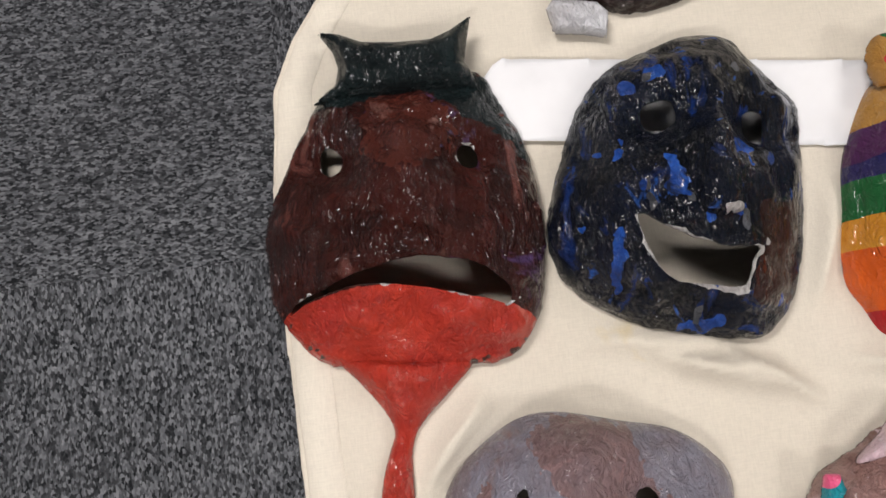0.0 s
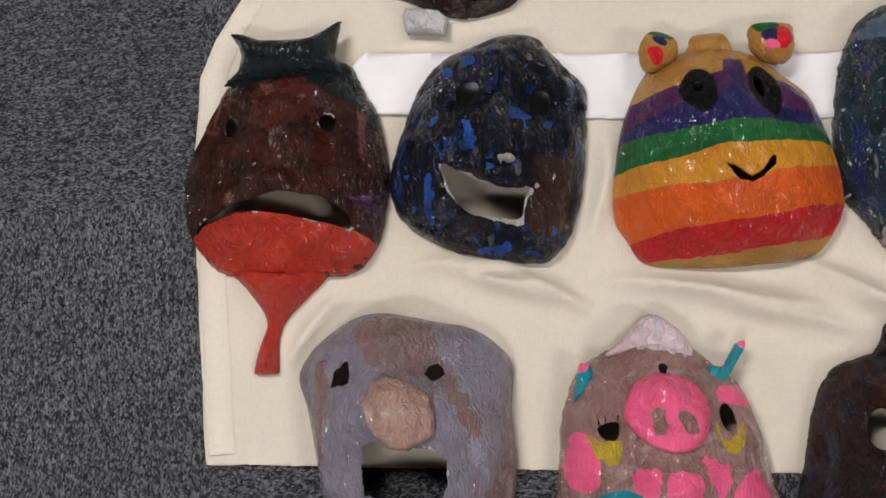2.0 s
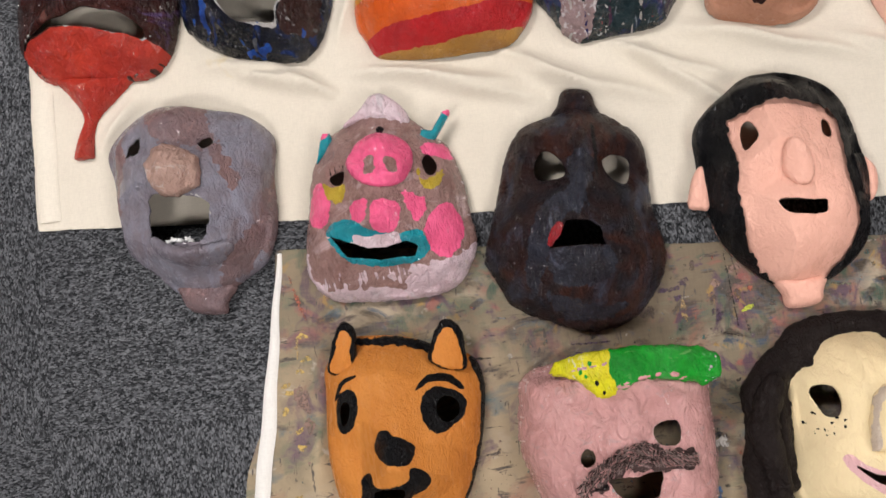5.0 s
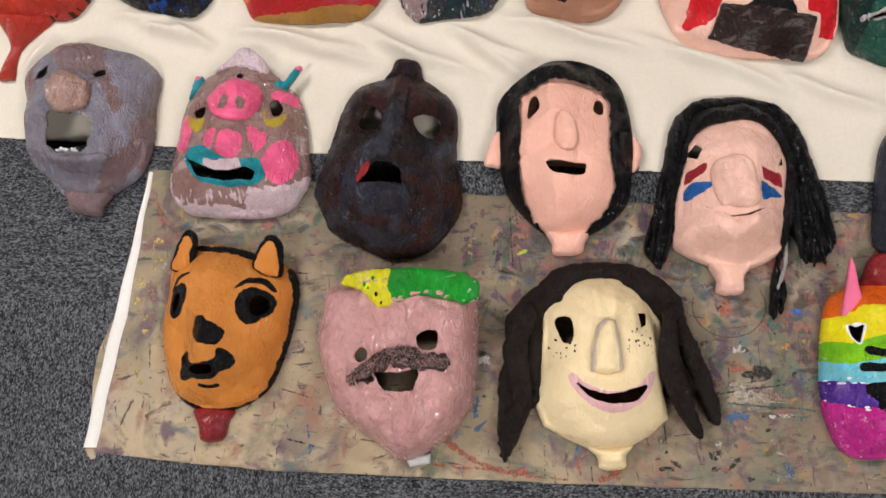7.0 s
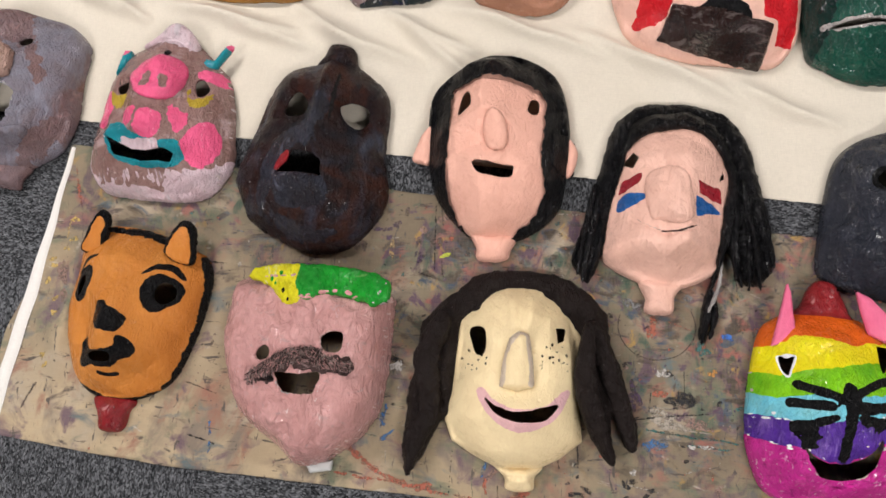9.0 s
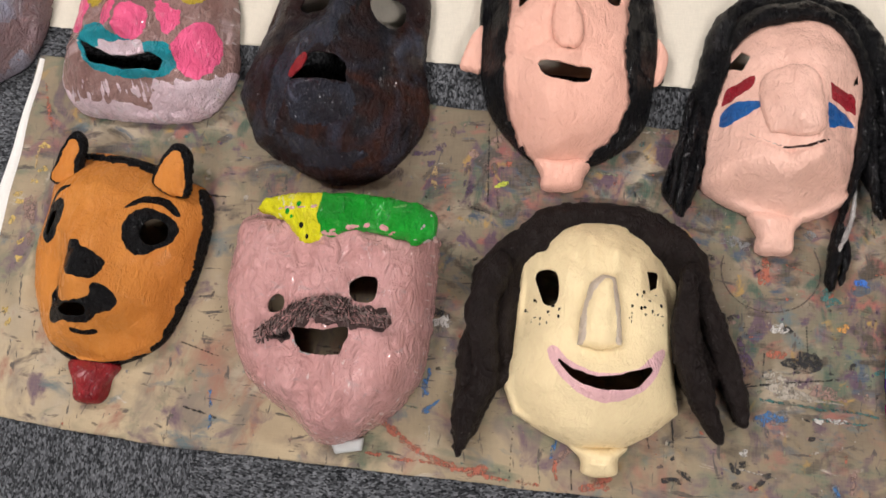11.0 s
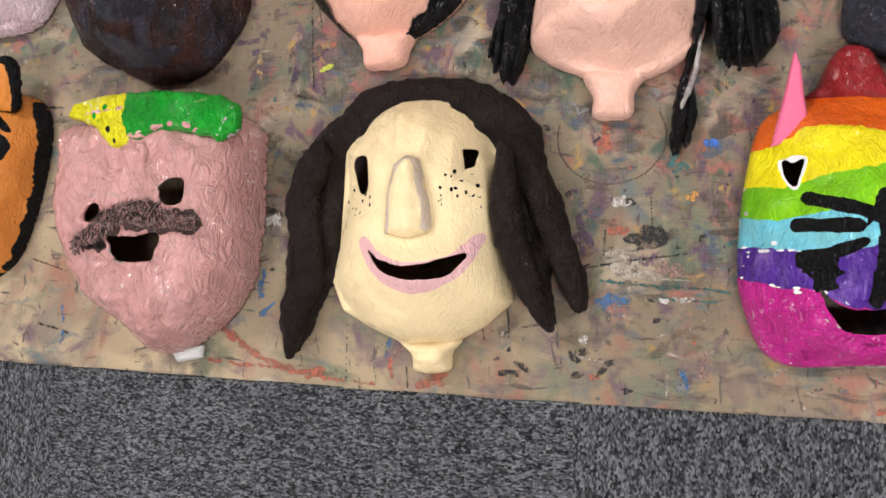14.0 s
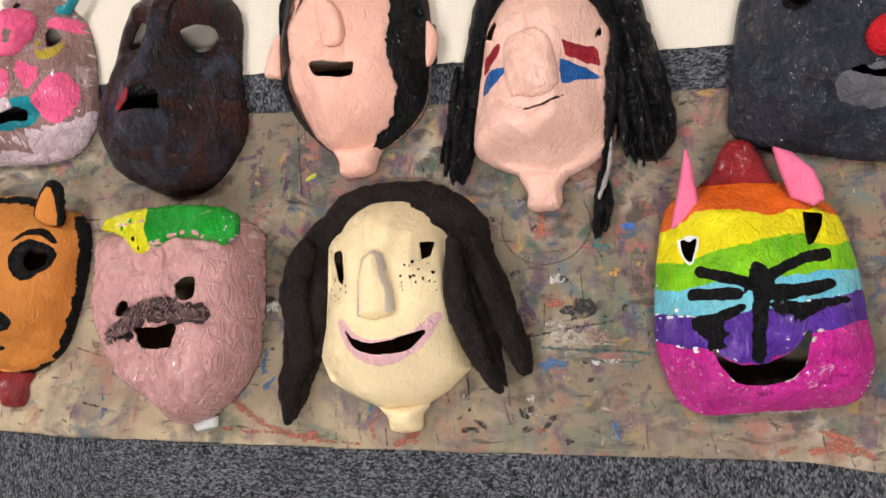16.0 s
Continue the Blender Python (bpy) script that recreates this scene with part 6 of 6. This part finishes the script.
def bearded_mask():
    root = mask_base("green_capped_mask", (-0.076, -0.160), "dusty rose papier-mache mask with grey moustache and yellow-green cap")
    out = [(-97, 86), (-63, 98), (-4, 102), (62, 94), (91, 78), (94, 58), (93, 15), (90, -33), (83, -62), (67, -85), (46, -105), (14, -122), (-7, -122), (-32, -102), (-65, -81), (-87, -54), (-100, -18), (-108, 17), (-105, 54)]
    s = Shell(out, 66, 60, 2.0, crumple=2.3, seed=3, lumps=13, ragged=1.1, boxy=True, bumps=[(*p, 40, 20, 6) for p in [(0, -68)]] + [(*p, 15, 13, -4) for p in [(-42, 4), (35, 18)]])
    rim_flecks(s.coat(ROSE), PALE_ROSE, 130, 5, 1.6)
    torn(s, [(-26, -21), (25, -29), (19, -42), (-7, -42), (-17, -37)], RAGGED, 12, 6, 1.5)
    torn(s, [(24, 19), (30, 27), (45, 29), (50, 24), (48, 8), (38, 5), (28, 8)], PALE_ROSE, 9, 7, 1.4)
    s.hole([(-49, 2), (-43, 10), (-36, 6), (-35, -3), (-43, -8), (-48, -5)]).hole([(24, 19), (30, 27), (45, 29), (50, 24), (48, 8), (38, 5), (28, 8)])
    s.hole([(-26, -21), (-14, -19), (1, -21), (13, -18), (26, -17), (25, -29), (19, -42), (-7, -42), (-17, -37)], ragged=0.8).make("face", root)
    mo = Shell([(-54, -32), (-51, -20), (-36, -8), (-17, 3), (3, 9), (19, 10), (35, 3), (47, 3), (61, -3), (63, -14), (55, -19), (37, -18), (13, -17), (-7, -14), (-21, -21), (-27, -32), (-40, -33)], 3, 8, 2.0, base=s, crumple=2.2, seed=4, lumps=6, ragged=3.2)
    mo.coat(BRISTLE).hole([(-28, -22), (-14, -20), (1, -22), (13, -18), (28, -18), (25, -30), (19, -43), (-8, -43), (-18, -38)], ragged=0.6).make("moustache", root, "matted brown-grey moustache", thick=1.5)
    bristles(s, root)
    cap = Shell([(-70, 86), (-62, 97), (-38, 103), (-6, 105), (27, 104), (55, 102), (80, 98), (96, 90), (100, 78), (97, 65), (79, 58), (66, 64), (37, 70), (13, 68), (7, 62), (-3, 63), (-5, 57), (-21, 55), (-30, 64), (-44, 78), (-59, 82)], 9, 9, 2.0, smooth=False, crumple=2.0, seed=5, lift=58, lumps=11, ragged=1.2)
    cap.coat(GRASS).field([(-95, 70), (-77, 108), (-6, 112), (-8, 96), (-11, 82), (-6, 70), (-5, 50), (-40, 45)], LEMON, smooth=False, ragged=1.8)
    torn(cap, [(-66, 86), (-50, 86), (-34, 88), (-14, 90)], ROSE, 9, 3, 1.6)
    torn(cap, [(0, 66), (20, 72), (44, 74), (60, 68)], ROSE, 12, 4, 1.8)
    torn(cap, [(97, 66), (101, 78), (97, 89), (80, 60)], RAGGED, 8, 6, 1.4)
    for p, m in (((-28, 92), GRASS), ((-38, 84), GRASS), ((-24, 72), INK), ((-18, 62), INK), ((-34, 80), GRASS)):
        cap.field(disc(p[0], p[1], 2.0, 2.6, 7), m, ragged=0.8)
    cap.make("cap", root, "glossy yellow and green paper cap")
    Shell([(1, -119), (34, -115), (33, -127), (8, -132)], 8, 8, 2.0, smooth=False, crumple=0.3).coat(FROST).make("bottle_neck", root, "translucent white plastic bottle neck")


BRISTLE_PALE = paint("pale_bristle_paint", (0.34, 0.255, 0.235), (0.22, 0.15, 0.14), [], 0.3, 0.5)
BRISTLE_DARK = paint("dark_bristle_paint", (0.05, 0.034, 0.03), (0.025, 0.018, 0.016), [], 0.3, 0.5)
PALE_ROSE = paint("chipped_rose_paint", (0.72, 0.5, 0.47), (0.6, 0.38, 0.35), [], 0.4, 0.6)
FROST = plain("milky_plastic", (0.62, 0.63, 0.62), 0.35)
bearded_mask()


def freckled_mask():
    root = mask_base("freckled_mask", (0.167, -0.175), "pale yellow freckled papier-mache mask with dark brown hair")
    out = [(-71, 72), (-46, 100), (-17, 113), (24, 113), (51, 91), (72, 56), (74, 14), (71, -26), (75, -59), (52, -79), (25, -94), (-15, -96), (-45, -83), (-72, -68), (-82, -43), (-75, -12), (-73, 30)]
    s = Shell(out, 60, 50, 1.7, smooth=False, crumple=0.5, seed=4, lumps=34, bumps=[(*p, 40, 20, 8) for p in [(-1, -40)]] + [(*p, 16, 20, -3) for p in [(-47, 42), (47, 51)]] + [(*p, 18, 12, 5) for p in [(-42, 2), (45, 4)]],
              ridges=[(*a, *b, 9, 6) for a, b in [[(-8, 90), (-2, 50)], [(15, 89), (11, 50)]]])
    s.coat(CREAM)
    s.field(strip([(-39, -9), (-30, -22), (-14, -34), (5, -40), (24, -37), (41, -28), (56, -7)], (8, 14, 20, 24, 22, 16, 7)), LIP_PINK, ragged=0.6)
    for p in [(-56, 34), (-64, 25), (-53, 25), (-43, 23), (-33, 25), (-50, 17), (-44, 13), (-34, 19), (-37, 34), (-29, 23), (-39, 28), (-55, 18)] + [(32, 40), (38, 43), (43, 36), (49, 42), (36, 29), (40, 24), (46, 27), (54, 33), (55, 24), (28, 30), (39, 30), (51, 25)]:
        s.field(disc(p[0], p[1], 1.3, 1.7, 6), INK, ragged=0.3)
    rng = np.random.RandomState(31)
    for k in range(22):
        cx, cy = ((-48, 22), (42, 27))[k % 2]
        s.field(disc(cx + rng.uniform(-17, 17), cy + rng.uniform(-12, 13), 0.8, 1.2, 6), INK, ragged=0.2)
    s.hole([(-56, 55), (-50, 61), (-38, 58), (-34, 42), (-37, 30), (-47, 30), (-52, 42)]).hole([(41, 63), (52, 64), (50, 49), (44, 46)], smooth=False)
    s.hole([(-33, -18), (-20, -25), (-4, -30), (12, -30), (31, -25), (47, -20), (42, -30), (31, -39), (8, -42), (-11, -38), (-24, -30)], ragged=0.5)
    s.make("face", root)
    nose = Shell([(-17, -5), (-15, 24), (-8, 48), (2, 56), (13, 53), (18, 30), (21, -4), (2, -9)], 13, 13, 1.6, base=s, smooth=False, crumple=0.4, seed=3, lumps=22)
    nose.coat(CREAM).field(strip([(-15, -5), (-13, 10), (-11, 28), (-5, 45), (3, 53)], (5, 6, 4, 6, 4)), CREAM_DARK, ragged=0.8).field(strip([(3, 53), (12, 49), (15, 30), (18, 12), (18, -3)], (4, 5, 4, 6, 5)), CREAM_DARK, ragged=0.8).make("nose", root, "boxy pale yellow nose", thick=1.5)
    hair = Shell([(-95, 89), (-73, 106), (-52, 124), (-17, 132), (18, 131), (52, 122), (82, 103), (98, 82), (103, 54), (115, 27), (124, -7), (135, -40), (134, -65), (124, -65), (115, -43), (106, -33), (111, -76), (101, -69), (86, -46), (72, -28), (65, -1), (64, 25), (70, 39), (68, 55), (56, 70), (43, 80), (35, 91), (23, 96), (19, 103), (-1, 104), (-16, 103), (-28, 99), (-38, 87), (-44, 76), (-55, 73), (-67, 62), (-70, 27), (-74, -13), (-74, -39), (-87, -49), (-96, -66), (-106, -89), (-120, -106), (-126, -93), (-128, -53), (-125, -12), (-118, 23), (-115, 64)],
                 20, 18, 1.8, base=None, crumple=2.4, seed=5, lumps=15, ragged=1.6)
    top = s.height_at(*np.meshgrid(hair.lo[0] + hair.step * np.arange(hair.nx), hair.lo[1] + hair.step * np.arange(hair.ny), indexing="ij"))
    hair.z = blurred(np.maximum(hair.z, top * 0.9 + 0.35 * hair.z), 1)
    hair.coat(HAIR_BROWN).make("hair", root, "matt dark brown paper hair", thick=2)
    for ln, w, lift, climb in (([(76, 60), (75, 12), (87, -34), (107, -77)], (12, 25, 24, 9), 20, 0.17), ([(80, 67), (101, 20), (118, -27), (129, -63)], (18, 22, 20, 9), 10, 0.12),
                               ([(-86, 70), (-104, 22), (-97, -34), (-112, -64), (-118, -105)], (20, 30, 25, 28, 8), 12, 0.07)):
        lock = Shell(strip(ln, w), 12, 10, 2.0, crumple=2.2, seed=6, lumps=14, lift=lift, ragged=1.4)
        lock.lean = (climb, min(p[1] for p in ln))
        lock.coat(HAIR_BROWN).make("hair_lock", root, thick=4)
    Shell([(-21, -89), (30, -89), (24, -102), (23, -115), (7, -119), (-8, -116), (-10, -104)], 22, 18, 2.0, crumple=0.2, seed=3,
          ridges=[(*a, *b, 2.5, 2.5) for a, b in [[(-17, -99), (27, -98)], [(-12, -106), (25, -106)]]]).coat(CREAM).make("bottle_neck", root, "pale yellow threaded bottle neck")


freckled_mask()


def rainbow_cat_mask():
    root = mask_base("cat_mask", (0.506, -0.178), "rainbow-striped papier-mache cat mask with pink ears and black whiskers")
    out = [(-75, 77), (-61, 92), (-36, 102), (-3, 104), (29, 95), (50, 83), (65, 70), (74, 45), (80, 16), (83, -18), (86, -50), (82, -73), (68, -92), (40, -98), (-5, -100), (-51, -102), (-72, -92), (-83, -69), (-90, -39), (-89, -4), (-85, 32)]
    s = Shell(out, 62, 52, 1.9, crumple=1.0, seed=5, bumps=[(*p, 22, 30, 6) for p in [(-1, -11)]] + [(*p, 14, 14, -5) for p in [(-53, 40), (44, 51)]])
    s.coat(RAIN_ORANGE)

    def band(line, mat):
        s.field([(line[0][0] - 60, line[0][1])] + line + [(line[-1][0] + 60, line[-1][1]), (line[-1][0] + 60, -300), (line[0][0] - 60, -300)], mat, smooth=False, ragged=1.2)

    band([(-77, 60), (-65, 61), (-41, 73), (-15, 69), (11, 63), (28, 68), (49, 68), (66, 63)], RAIN_YELLOW)
    band([(-81, 32), (-63, 29), (-35, 36), (-8, 39), (18, 44), (35, 47), (43, 39), (59, 36), (68, 40)], RAIN_GREEN)
    band([(-85, 9), (-64, 5), (-37, 10), (-6, 11), (24, 12), (49, 15), (78, 17)], RAIN_BLUE)
    band([(-86, -13), (-57, -17), (-30, -20), (-8, -14), (13, -13), (39, -8), (64, -5), (80, 0)], RAIN_PURPLE)
    band([(-89, -36), (-68, -42), (-41, -45), (-24, -55), (-3, -58), (20, -47), (38, -35), (59, -30), (87, -23)], RAIN_PINK)
    s.field(strip([(-48, 20), (-32, 15), (-11, 8), (-2, 3)], 9), INK, ragged=0.8).field(strip([(2, 8), (15, 16), (33, 25), (54, 29)], 9), INK, ragged=0.8)
    s.field(strip([(-55, 1), (-37, 0), (-16, -1)], 9), INK, ragged=0.8).field(strip([(6, -2), (31, 0), (55, 5)], (12, 11, 8)), INK, ragged=0.8)
    s.field(strip([(-53, -24), (-35, -20), (-14, -12)], (12, 10, 6)), INK, ragged=0.8).field(strip([(7, -11), (30, -14), (63, -9)], (6, 10, 5)), INK, ragged=1.4)
    s.field(strip([(-8, 11), (2, 7), (-2, -20), (-5, -53)], (26, 18, 12, 10)), INK, ragged=1.2)
    s.field([(-49, -22), (-30, -18), (-27, -34), (-36, -46), (-46, -40)], INK, ragged=4).field([(8, -10), (40, -12), (40, -19), (14, -22)], INK, ragged=3)
    torn(s, [(-84, -36), (-68, -42), (-41, -45), (-24, -55)], CARD, 9, 5, 1.2)
    torn(s, [(38, -33), (34, -43), (28, -61), (15, -72), (-8, -76), (-25, -71), (-35, -57)], PALE_PAPER, 16, 6, 1.2)
    torn(s, [(-86, -13), (-57, -17), (-30, -20), (13, -13), (39, -8), (80, 0)], CARD, 14, 7, 0.9)
    rim_flecks(s, PALE_PAPER, 40, 12, 1.2)
    s.field([(-63, 48), (-59, 51), (-46, 50), (-47, 39), (-51, 28), (-56, 28), (-61, 36)], CARD, ragged=0.8)
    s.hole([(-61, 48), (-58, 50), (-54, 47), (-47, 49), (-49, 39), (-52, 30), (-55, 30), (-59, 36)]).hole([(38, 66), (54, 64), (52, 53), (44, 38), (39, 36), (38, 50)], smooth=False)
    s.hole([(-40, -44), (-28, -54), (-11, -58), (6, -55), (23, -45), (34, -31), (34, -43), (28, -61), (15, -72), (-8, -76), (-25, -71), (-35, -57)], ragged=0.6).make("face", root)
    for o in ([(-68, 60), (-62, 84), (-56, 109), (-51, 132), (-47, 119), (-45, 97), (-41, 66), (-54, 63)], [(19, 124), (34, 117), (50, 100), (55, 85), (56, 74), (47, 70), (30, 78), (23, 103)]):
        Shell(o, 5, 6, 2.0, smooth=False, crumple=0.5, seed=4, lift=30, ridges=()).coat(EAR_PINK).make("ear", root, "pointed pink paper ear")
    Shell([(-41, 96), (-33, 108), (-24, 127), (-14, 137), (2, 134), (10, 121), (18, 102), (19, 90)], 18, 18, 2.0, crumple=1.2, seed=3, lift=6).coat(CHERRY).make("bottle_neck", root, "cherry-red painted bottle neck")


rainbow_cat_mask()
